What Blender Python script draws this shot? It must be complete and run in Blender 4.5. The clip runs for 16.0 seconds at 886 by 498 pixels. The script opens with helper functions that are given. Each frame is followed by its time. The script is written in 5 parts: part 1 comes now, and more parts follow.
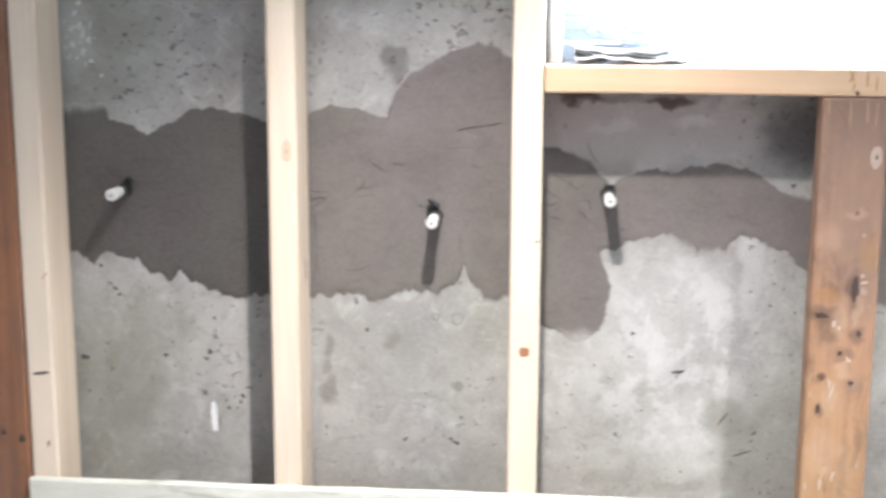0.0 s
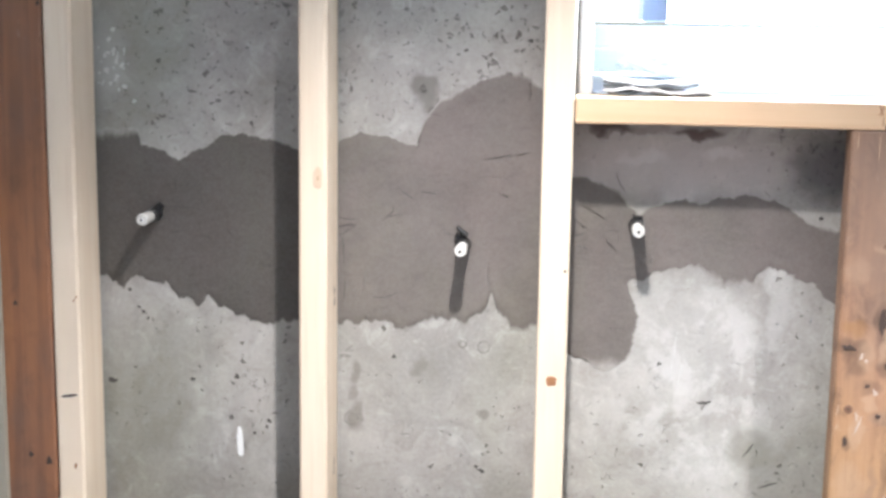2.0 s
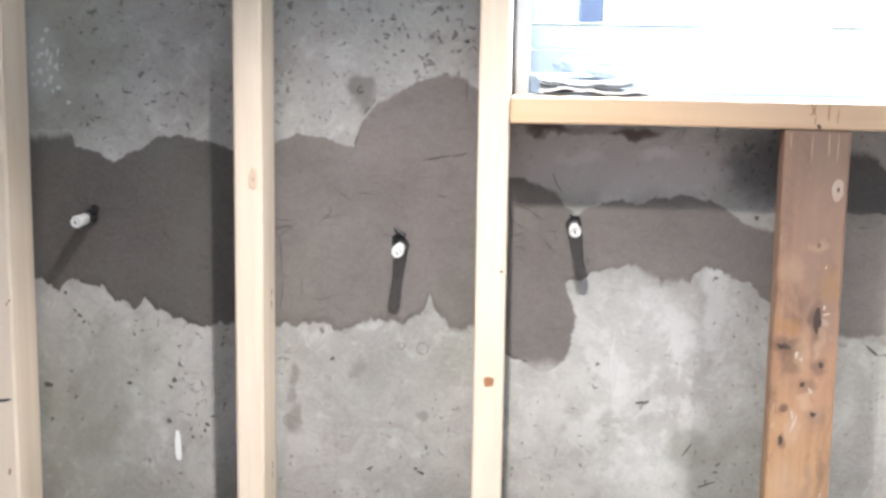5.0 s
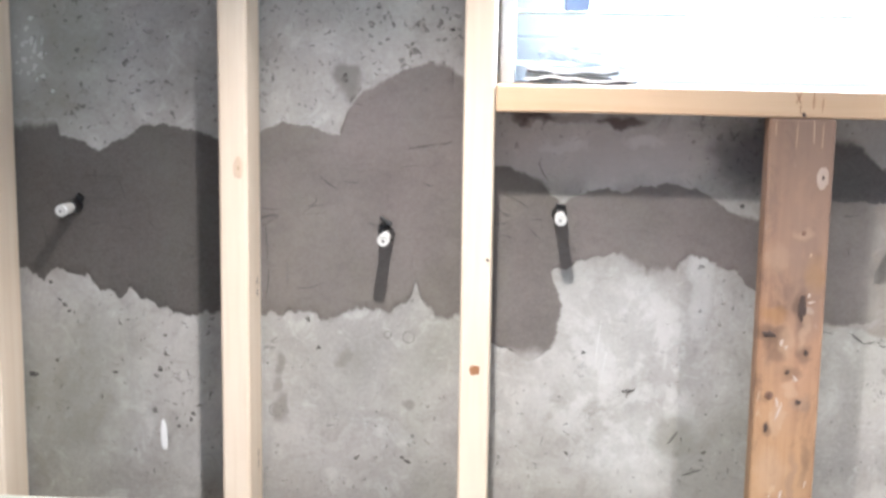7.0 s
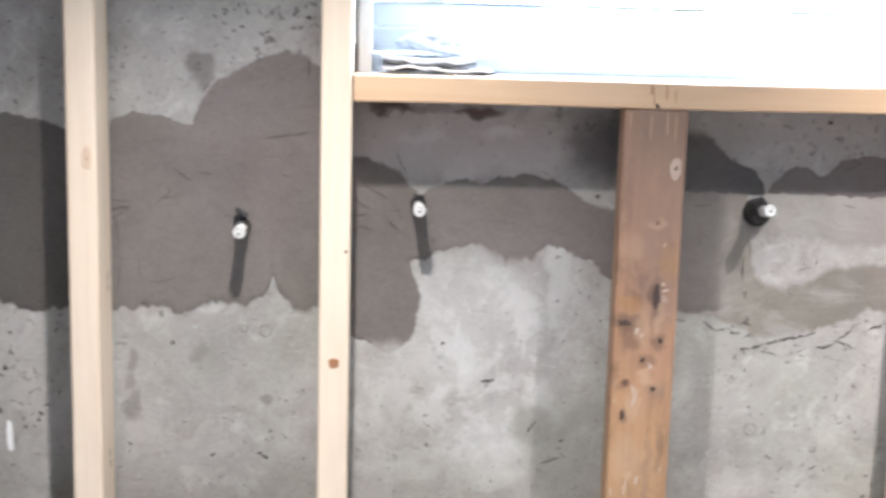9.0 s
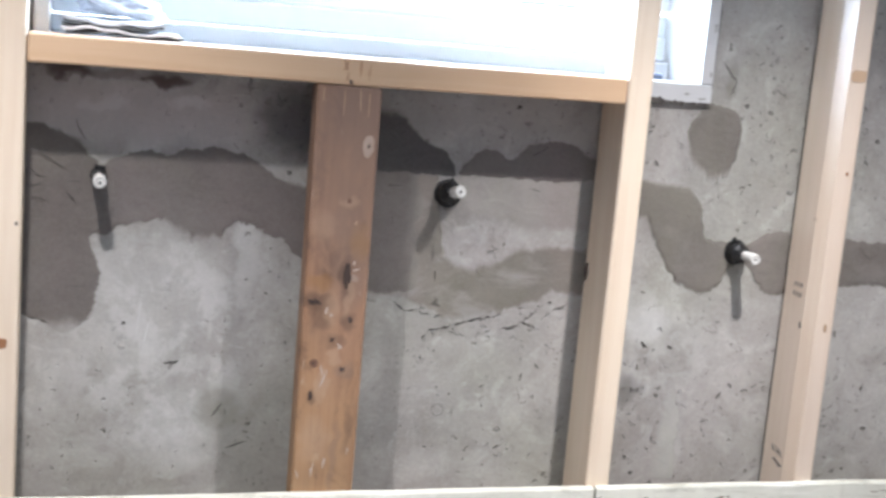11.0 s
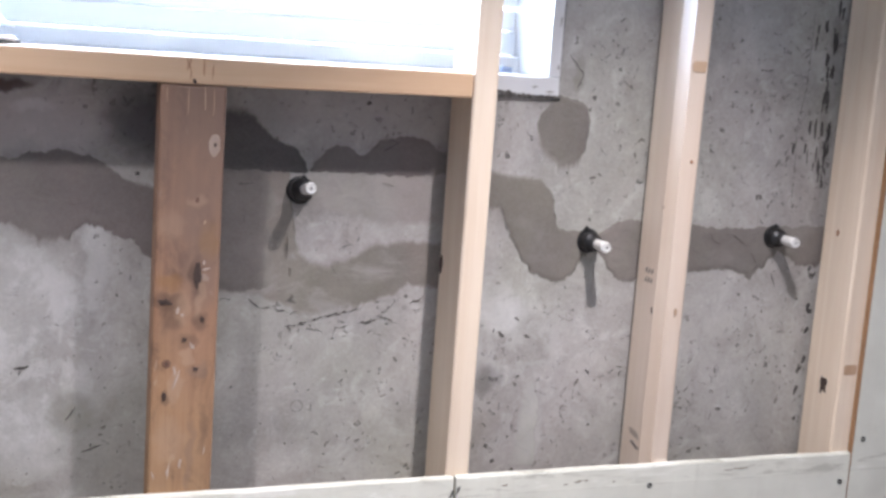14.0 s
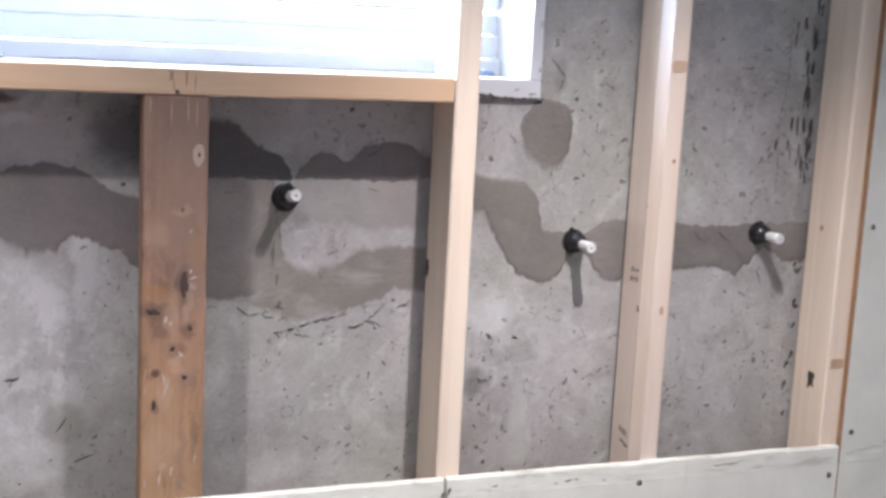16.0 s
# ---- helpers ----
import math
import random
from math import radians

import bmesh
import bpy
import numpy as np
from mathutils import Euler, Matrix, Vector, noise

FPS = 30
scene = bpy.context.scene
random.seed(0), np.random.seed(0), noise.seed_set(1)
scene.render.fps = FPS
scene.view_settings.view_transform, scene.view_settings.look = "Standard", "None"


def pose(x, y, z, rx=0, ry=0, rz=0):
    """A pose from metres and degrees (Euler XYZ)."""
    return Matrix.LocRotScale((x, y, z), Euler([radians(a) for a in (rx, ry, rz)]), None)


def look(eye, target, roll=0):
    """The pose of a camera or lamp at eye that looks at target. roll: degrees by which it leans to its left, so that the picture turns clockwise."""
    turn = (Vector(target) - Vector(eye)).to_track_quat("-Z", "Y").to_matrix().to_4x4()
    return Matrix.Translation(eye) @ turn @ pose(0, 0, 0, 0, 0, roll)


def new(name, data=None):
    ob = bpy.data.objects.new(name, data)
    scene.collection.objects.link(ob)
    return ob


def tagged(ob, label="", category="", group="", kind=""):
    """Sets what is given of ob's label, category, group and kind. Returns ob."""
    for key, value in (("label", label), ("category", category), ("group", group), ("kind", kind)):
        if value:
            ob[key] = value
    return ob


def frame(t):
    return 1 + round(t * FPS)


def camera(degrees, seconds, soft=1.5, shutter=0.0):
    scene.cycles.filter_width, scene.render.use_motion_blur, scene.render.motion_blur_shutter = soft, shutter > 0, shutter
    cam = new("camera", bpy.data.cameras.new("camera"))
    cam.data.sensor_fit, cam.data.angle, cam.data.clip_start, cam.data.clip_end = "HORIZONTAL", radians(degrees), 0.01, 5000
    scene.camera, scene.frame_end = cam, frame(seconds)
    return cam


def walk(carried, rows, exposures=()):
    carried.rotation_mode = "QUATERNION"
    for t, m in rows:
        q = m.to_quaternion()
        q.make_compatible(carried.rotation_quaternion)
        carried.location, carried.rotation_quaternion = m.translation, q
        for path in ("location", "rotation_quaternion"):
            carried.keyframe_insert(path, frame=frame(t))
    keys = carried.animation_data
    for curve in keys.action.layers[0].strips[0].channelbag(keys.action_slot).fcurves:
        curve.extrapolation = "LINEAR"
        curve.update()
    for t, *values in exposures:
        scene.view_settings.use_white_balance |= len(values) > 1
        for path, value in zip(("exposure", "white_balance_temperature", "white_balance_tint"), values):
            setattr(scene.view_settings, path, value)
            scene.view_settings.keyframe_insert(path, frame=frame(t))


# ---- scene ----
cam = camera(38.23, 16.0, soft=3.0, shutter=0.8)
PATH = [
    (0, (0.011, -1.82, 1.596), (-0.154, 0.138, 1.225), 0.3),
    (0.5, (-0.027, -1.838, 1.604), (-0.22, 0.116, 1.224), 0.1),
    (1, (-0.008, -1.824, 1.603), (-0.227, 0.126, 1.22), 0.5),
    (1.5, (0.018, -1.818, 1.57), (-0.207, 0.143, 1.248), 1.0),
    (2, (-0.012, -1.83, 1.602), (-0.196, 0.133, 1.269), 0.9),
    (2.5, (-0.036, -1.839, 1.592), (-0.153, 0.133, 1.28), 1.5),
    (3, (-0.015, -1.833, 1.584), (-0.118, 0.14, 1.278), 1.4),
    (5.3, (0.027, -1.822, 1.595), (-0.106, 0.146, 1.269), 0.8),
    (5.5, (0.025, -1.821, 1.602), (-0.107, 0.145, 1.262), 0.7),
    (6, (0.023, -1.824, 1.593), (-0.087, 0.148, 1.281), 1.2),
    (6.5, (0.026, -1.829, 1.598), (-0.081, 0.144, 1.289), 1.0),
    (7, (0.034, -1.823, 1.587), (-0.081, 0.146, 1.255), 0.9),
    (7.5, (0.027, -1.824, 1.587), (-0.05, 0.145, 1.245), 0.7),
    (8, (0.028, -1.821, 1.596), (-0.007, 0.149, 1.247), 0.9),
    (8.5, (0.029, -1.811, 1.593), (0.053, 0.157, 1.236), 1.4),
    (9, (0.025, -1.806, 1.589), (0.141, 0.161, 1.243), 1.6),
    (9.5, (0.034, -1.798, 1.595), (0.264, 0.158, 1.246), 3.1),
    (10, (0.033, -1.771, 1.592), (0.479, 0.145, 1.229), 4.5),
    (10.2, (0.031, -1.764, 1.562), (0.522, 0.145, 1.226), 4.7),
    (12.3, (0.077, -1.784, 1.575), (0.713, 0.08, 1.225), 4.1),
    (12.5, (0.078, -1.788, 1.564), (0.716, 0.079, 1.234), 3.5),
    (13, (0.1, -1.801, 1.585), (0.804, 0.041, 1.255), 4.9),
    (13.5, (0.103, -1.801, 1.568), (0.817, 0.038, 1.237), 4.2),
    (14, (0.106, -1.803, 1.573), (0.829, 0.032, 1.242), 4.1),
    (14.5, (0.102, -1.799, 1.566), (0.825, 0.038, 1.244), 4.0),
    (15, (0.107, -1.804, 1.573), (0.815, 0.036, 1.238), 3.7),
    (15.5, (0.107, -1.804, 1.575), (0.823, 0.032, 1.234), 3.5),
    (16, (0.118, -1.822, 1.581), (0.844, 0.012, 1.251), 2.9),
]
walk(cam, [(t, look(eye, target, roll)) for t, eye, target, roll in PATH],
     exposures=[(0, -0.28, 6460, 9), (1.0, -0.21, 6460, 9), (1.5, -0.23, 6460, 9), (3.0, -0.36, 6460, 9), (5.5, -0.40, 6460, 9), (7.5, -0.38, 6440, 10), (8.0, -0.40, 6440, 10), (9.0, -0.62, 6420, 10), (9.5, -0.92, 6400, 9), (10.0, -1.10, 6380, 9), (12.5, -1.16, 6280, 15), (13.5, -1.22, 6280, 16), (16, -1.22, 6270, 17)])

# ---- light ----
world = bpy.data.worlds.new("sky")
scene.world = world
world.use_nodes = True
wn = world.node_tree.nodes
sky = wn.new("ShaderNodeTexSky")
sky.sky_type, sky.sun_disc, sky.sun_elevation, sky.sun_rotation = "NISHITA", False, radians(40), radians(160)
world.node_tree.links.new(sky.outputs["Color"], wn["Background"].inputs["Color"])
wn["Background"].inputs["Strength"].default_value = 0.12


def spot(name, power, m, color, cone):
    data = bpy.data.lights.new(name, "SPOT")
    data.energy, data.color, data.spot_size, data.spot_blend, data.shadow_soft_size = power, color, radians(cone), 1.0, 0.022
    new(name, data).matrix_world = m


def area(name, power, m, color, width, height):
    data = bpy.data.lights.new(name, "AREA")
    data.energy, data.color, data.shape, data.size, data.size_y = power, color, "RECTANGLE", width, height
    new(name, data).matrix_world = m


# Two recessed downlights in the ceiling close to the wall, turned a little apart, and the daylight in the window opening.
WARM = (1.0, 0.960, 0.945)
spot("downlight", 234, pose(-0.045, -0.656, 2.19, 0, 1), WARM, 105)
spot("downlight", 306, pose(0.905, -0.656, 2.19, 0, -5), WARM, 106)
area("window_daylight", 260, pose(0.476, 0.225, 1.73, -90), (0.64, 0.80, 1.0), 1.02, 0.46)


# ---- materials ----
class Net:
    """A material's node net, written as calls."""

    def __init__(self, name):
        self.mat = bpy.data.materials.new(name)
        self.mat.use_nodes = True
        self.nodes, self.links = self.mat.node_tree.nodes, self.mat.node_tree.links
        self.bsdf = self.nodes["Principled BSDF"]

    def put(self, socket, value):
        if isinstance(value, bpy.types.NodeSocket):
            self.links.new(value, socket)
        else:
            socket.default_value = value

    def node(self, kind, out=0, settings=(), **inputs):
        n = self.nodes.new(kind)
        settings = dict(settings)
        if "operation" in settings:
            n.operation = settings["operation"]
        if "use_clamp" in settings:
            n.use_clamp = settings["use_clamp"]
        if "interpolation_type" in settings:
            n.interpolation_type = settings["interpolation_type"]
        if "data_type" in settings:
            n.data_type = settings["data_type"]
        for key, value in inputs.items():
            self.put(n.inputs[int(key[1:])] if key[0] == "i" and key[1:].isdigit() else n.inputs[key], value)
        return n.outputs[out]

    def where(self, scale=(1, 1, 1), shift=(0, 0, 0), world_space=False):
        if world_space:
            src = self.node("ShaderNodeNewGeometry")
        else:
            src = self.node("ShaderNodeTexCoord", 3)
        return self.node("ShaderNodeMapping", Vector=src, Scale=scale, Location=shift)

    def noise(self, vec, scale, detail=4, rough=0.55, distort=0.0):
        return self.node("ShaderNodeTexNoise", Vector=vec, Scale=scale, Detail=detail, Roughness=rough, Distortion=distort)

    def ramp(self, fac, *stops):
        n = self.nodes.new("ShaderNodeValToRGB")
        e = n.color_ramp.elements
        while len(e) < len(stops):
            e.new(0.5)
        for el, (at, col) in zip(e, stops):
            el.position, el.color = at, (*col, 1) if len(col) == 3 else col
        self.links.new(fac, n.inputs[0])
        return n.outputs[0]

    def span(self, fac, a, b, lo=0.0, hi=1.0, smooth=True):
        return self.node("ShaderNodeMapRange", settings={"interpolation_type": "SMOOTHSTEP" if smooth else "LINEAR"},
                         i0=fac, i1=a, i2=b, i3=lo, i4=hi)

    def math(self, op, a, b=0.0, clamp=False):
        return self.node("ShaderNodeMath", settings={"operation": op, "use_clamp": clamp}, i0=a, i1=b)

    def mix(self, fac, a, b, blend="MIX"):
        n = self.nodes.new("ShaderNodeMix")
        n.data_type, n.blend_type = "RGBA", blend
        self.put(n.inputs[0], fac)
        for s, v in ((n.inputs[6], a), (n.inputs[7], b)):
            self.put(s, (*v, 1) if isinstance(v, tuple) and len(v) == 3 else v)
        return n.outputs[2]

    def finish(self, color, rough, height=None, depth=0.002, metal=0.0, strength=1.0, specular=None):
        self.put(self.bsdf.inputs["Base Color"], (*color, 1) if isinstance(color, tuple) and len(color) == 3 else color)
        self.put(self.bsdf.inputs["Roughness"], rough)
        self.put(self.bsdf.inputs["Metallic"], metal)
        if specular is not None:
            self.put(self.bsdf.inputs["Specular IOR Level"], specular)
        if height is not None:
            self.put(self.bsdf.inputs["Normal"], self.node("ShaderNodeBump", Height=height, Distance=depth, Strength=strength))
        return self.mat


# Stains, blooms and painted fill light of the wall: x, z, half width, half height, softness, amount, colour
CAST = (0.359, 0.344, 0.320)
SMUDGE = (0.155, 0.145, 0.125)
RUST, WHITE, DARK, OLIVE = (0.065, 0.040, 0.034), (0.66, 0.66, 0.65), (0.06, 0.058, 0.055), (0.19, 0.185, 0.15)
STAINS_AND_FILL = [
    (-0.214, 1.519, 0.020, 0.025, 0.55, 0.80, (0.165, 0.152, 0.138)),
    # first a wide pale oval: fill light painted into the sill's shadow; then rust
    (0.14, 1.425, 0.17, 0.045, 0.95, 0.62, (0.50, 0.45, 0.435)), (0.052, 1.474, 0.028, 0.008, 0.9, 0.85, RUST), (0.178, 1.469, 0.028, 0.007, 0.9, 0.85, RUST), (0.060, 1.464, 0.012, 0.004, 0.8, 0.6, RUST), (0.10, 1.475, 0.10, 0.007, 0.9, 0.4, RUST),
    # the same painted lift further right under the sill
    (0.64, 1.445, 0.16, 0.04, 0.95, 0.35, (0.43, 0.41, 0.40)),
    (-0.685, 1.555, 0.030, 0.055, 0.95, 0.45, WHITE),
    (0.16, 1.16, 0.10, 0.09, 0.95, 0.16, WHITE), (0.22, 0.98, 0.045, 0.06, 0.95, 0.22, WHITE), (0.30, 1.24, 0.014, 0.07, 0.95, 0.25, WHITE), (0.372, 1.425, 0.062, 0.050, 0.85, 0.80, (0.085, 0.080, 0.085)), (0.27, 1.01, 0.032, 0.030, 0.8, 0.55, OLIVE),
    (0.33, 0.95, 0.06, 0.10, 0.9, 0.30, OLIVE), (-0.63, 1.05, 0.08, 0.12, 0.95, 0.35, OLIVE), (-0.66, 1.56, 0.10, 0.12, 0.95, 0.40, OLIVE),
    (-0.31, 1.03, 0.014, 0.024, 0.7, 0.6, SMUDGE), (-0.312, 1.095, 0.008, 0.015, 0.7, 0.55, SMUDGE), (-0.315, 1.068, 0.007, 0.009, 0.8, 0.5, SMUDGE), (-0.122, 1.048, 0.013, 0.010, 0.8, 0.55, SMUDGE), (-0.215, 1.112, 0.010, 0.012, 0.9, 0.4, SMUDGE),
    (0.905, 1.035, 0.022, 0.024, 0.9, 0.5, DARK), (0.985, 0.955, 0.020, 0.060, 0.95, 0.30, WHITE), (1.019, 1.527, 0.010, 0.024, 0.8, 0.5, OLIVE),
    (1.500, 1.56, 0.010, 0.12, 0.95, 0.25, DARK), (1.50, 1.38, 0.010, 0.10, 0.95, 0.2, DARK),
    
    (0.92, 1.15, 0.05, 0.03, 0.9, 0.35, WHITE), (0.10, 1.43, 0.03, 0.008, 0.9, 0.3, WHITE), (0.21, 1.44, 0.018, 0.01, 0.9, 0.4, WHITE),
]


def cast_grey(n, p, tone):
    """The mottled grey of old cast concrete with its air holes: colour, relief and cloud."""
    cloud = n.noise(p, 3.4, 6, 0.62, 0.6)
    mottle = n.noise(p, 14, 6, 0.66, 0.9)
    grain = n.noise(p, 160, 3, 0.6)
    curd = n.noise(p, 34, 5, 0.68, 1.1)
    drip = n.noise(n.where((16, 1, 1.6), world_space=True), 1.0, 4, 0.6)
    col = n.ramp(cloud, (0.30, tuple(c * 0.70 for c in tone)), (0.50, tone), (0.70, tuple(min(c * 1.25, 0.8) for c in tone)))
    col = n.mix(n.span(mottle, 0.48, 0.70, 0, 0.50), col, (tone[0] * 0.62, tone[1] * 0.60, tone[2] * 0.55))
    col = n.mix(n.span(mottle, 0.47, 0.30, 0, 0.52), col, (0.54, 0.535, 0.51))
    col = n.mix(n.span(drip, 0.56, 0.74, 0, 0.30), col, (0.17, 0.165, 0.15))
    col = n.mix(0.13, col, n.ramp(grain, (0.3, (0.16, 0.155, 0.15)), (0.7, (0.55, 0.545, 0.53))))
    col = n.mix(n.span(curd, 0.52, 0.72, 0, 0.34), col, (tone[0] * 0.58, tone[1] * 0.57, tone[2] * 0.53))
    col = n.mix(n.span(curd, 0.44, 0.28, 0, 0.34), col, (0.56, 0.555, 0.53))
    hue = n.noise(n.where((1, 1, 0.7), (3.1, 0, 1.7), world_space=True), 3.0, 4, 0.55, 0.5)
    col = n.mix(1.0, col, n.ramp(hue, (0.32, (1.02, 0.985, 0.995)), (0.50, (1.0, 0.995, 0.995)), (0.66, (0.98, 0.995, 0.945))), "MULTIPLY")
    # air holes: round ones and torn ones
    bend = n.node("ShaderNodeMix", 1, {"data_type": "VECTOR"}, i0=0.030, i4=p, i5=n.node("ShaderNodeTexNoise", 1, Vector=p, Scale=75.0, Detail=3.0))
    high = n.nodes.new("ShaderNodeSeparateXYZ")
    n.links.new(p, high.inputs[0])
    # the upper pour is more pitted, least so past the window
    lift = n.math("MULTIPLY", n.span(high.outputs[2], 1.38, 1.50, 0, 0.56), n.span(high.outputs[0], 0.9, 0.2))
    east = n.span(high.outputs[0], 0.45, 0.92, 0, 0.28)
    crowd = n.math("ADD", n.math("ADD", n.span(n.noise(p, 3.6, 2), 0.36, 0.64, 0.40, 0.98), lift), east)
    holes = None
    for scale, size, keep in ((62, 0.24, 0.75), (110, 0.26, 0.60), (26, 0.085, 0.35)):
        v = n.nodes.new("ShaderNodeTexVoronoi")
        v.inputs["Scale"].default_value = scale
        n.links.new(bend, v.inputs["Vector"])
        sep = n.node("ShaderNodeSeparateColor", 0, (), i0=v.outputs["Color"])
        radius = n.math("MULTIPLY", n.math("MULTIPLY", n.span(sep, 1 - keep, 1, 0, size), 1.0), crowd)
        hole = n.span(n.math("SUBTRACT", radius, v.outputs["Distance"]), -0.03, 0.06)
        tone_of = n.node("ShaderNodeSeparateColor", 1, (), i0=v.outputs["Color"])
        hole = n.math("MULTIPLY", n.math("MULTIPLY", hole, n.span(radius, 0.01, 0.03)), n.span(tone_of, 0.0, 1.0, 0.30, 1.0, False))
        holes = hole if holes is None else n.math("MAXIMUM", holes, hole)
    col = n.mix(n.math("MULTIPLY", holes, 0.70), col, (0.075, 0.07, 0.063))
    # short hairlines and torn flecks
    fleck = n.span(n.math("ABSOLUTE", n.math("SUBTRACT", n.noise(n.where((1, 1, 1.3), (2.2, 0, 0.6), world_space=True), 26, 3, 0.62, 0.7), 0.5)), 0.016, 0.004)
    fleck = n.math("MULTIPLY", fleck, n.span(n.noise(p, 19, 3, 0.6), 0.60, 0.67))
    col = n.mix(n.math("MULTIPLY", fleck, 0.6), col, (0.10, 0.094, 0.085))
    h = n.math("ADD", n.math("MULTIPLY", mottle, 0.5), n.math("SUBTRACT", n.math("MULTIPLY", grain, 0.16), n.math("MULTIPLY", holes, 1.3)))
    return col, h, cloud


def spotted(n, col, where, spots, wobble=0.05, fine=26.0):
    """Stains and painted light with uneven rims laid over a colour: x, z, half width, half height, softness, amount,
    tint.
    """
    at = n.nodes.new("ShaderNodeSeparateXYZ")
    wob = n.node("ShaderNodeMix", 1, {"data_type": "VECTOR"}, i0=wobble, i4=where, i5=n.node("ShaderNodeTexNoise", 1, Vector=where, Scale=fine, Detail=5.0))
    n.links.new(wob, at.inputs[0])
    for cx, cz, rx, rz, soft, amount, tint in spots:
        cx, cz = cx * (1 - wobble) + 0.5 * wobble, cz * (1 - wobble) + 0.5 * wobble
        dx = n.math("MULTIPLY", n.math("SUBTRACT", at.outputs[0], cx), 1 / rx)
        dz = n.math("MULTIPLY", n.math("SUBTRACT", at.outputs[2], cz), 1 / rz)
        d = n.math("ADD", n.math("MULTIPLY", dx, dx), n.math("MULTIPLY", dz, dz))
        col = n.mix(n.span(d, 1 + soft, 1 - soft, 0, amount), col, tint)
    return col


def concrete(name, tone):
    """Old cast concrete: mottled grey with small air holes, pale bloom, stains and fill light painted under the sill.
    """
    n = Net(name)
    p = n.where(world_space=True)
    col, h, cloud = cast_grey(n, p, tone)
    # curdled lime bloom, in two fields
    curdle = n.noise(n.where((1, 1, 0.75), (0.4, 0, 0.9), world_space=True), 15, 7, 0.70, 0.35)
    at = n.nodes.new("ShaderNodeSeparateXYZ")
    n.links.new(p, at.inputs[0])
    for cx, cz, rx, rz, amount in ((0.19, 1.10, 0.13, 0.16, 0.42), (0.95, 1.08, 0.08, 0.16, 0.30), (0.67, 1.275, 0.12, 0.035, 0.10)):
        dx = n.math("MULTIPLY", n.math("SUBTRACT", at.outputs[0], cx), 1 / rx)
        dz = n.math("MULTIPLY", n.math("SUBTRACT", at.outputs[2], cz), 1 / rz)
        d = n.math("ADD", n.math("MULTIPLY", dx, dx), n.math("MULTIPLY", dz, dz))
        col = n.mix(n.math("MULTIPLY", n.span(d, 1.5, 0.2, 0, amount), n.span(curdle, 0.47, 0.58)), col, (0.60, 0.595, 0.58))
        col = n.mix(n.math("MULTIPLY", n.span(d, 1.5, 0.2, 0, amount * 0.5), n.span(curdle, 0.45, 0.36)), col, (0.24, 0.232, 0.212))
    col = spotted(n, col, p, STAINS_AND_FILL)
    return n.finish(col, n.span(cloud, 0.3, 0.7, 0.82, 0.95), h, 0.0035)


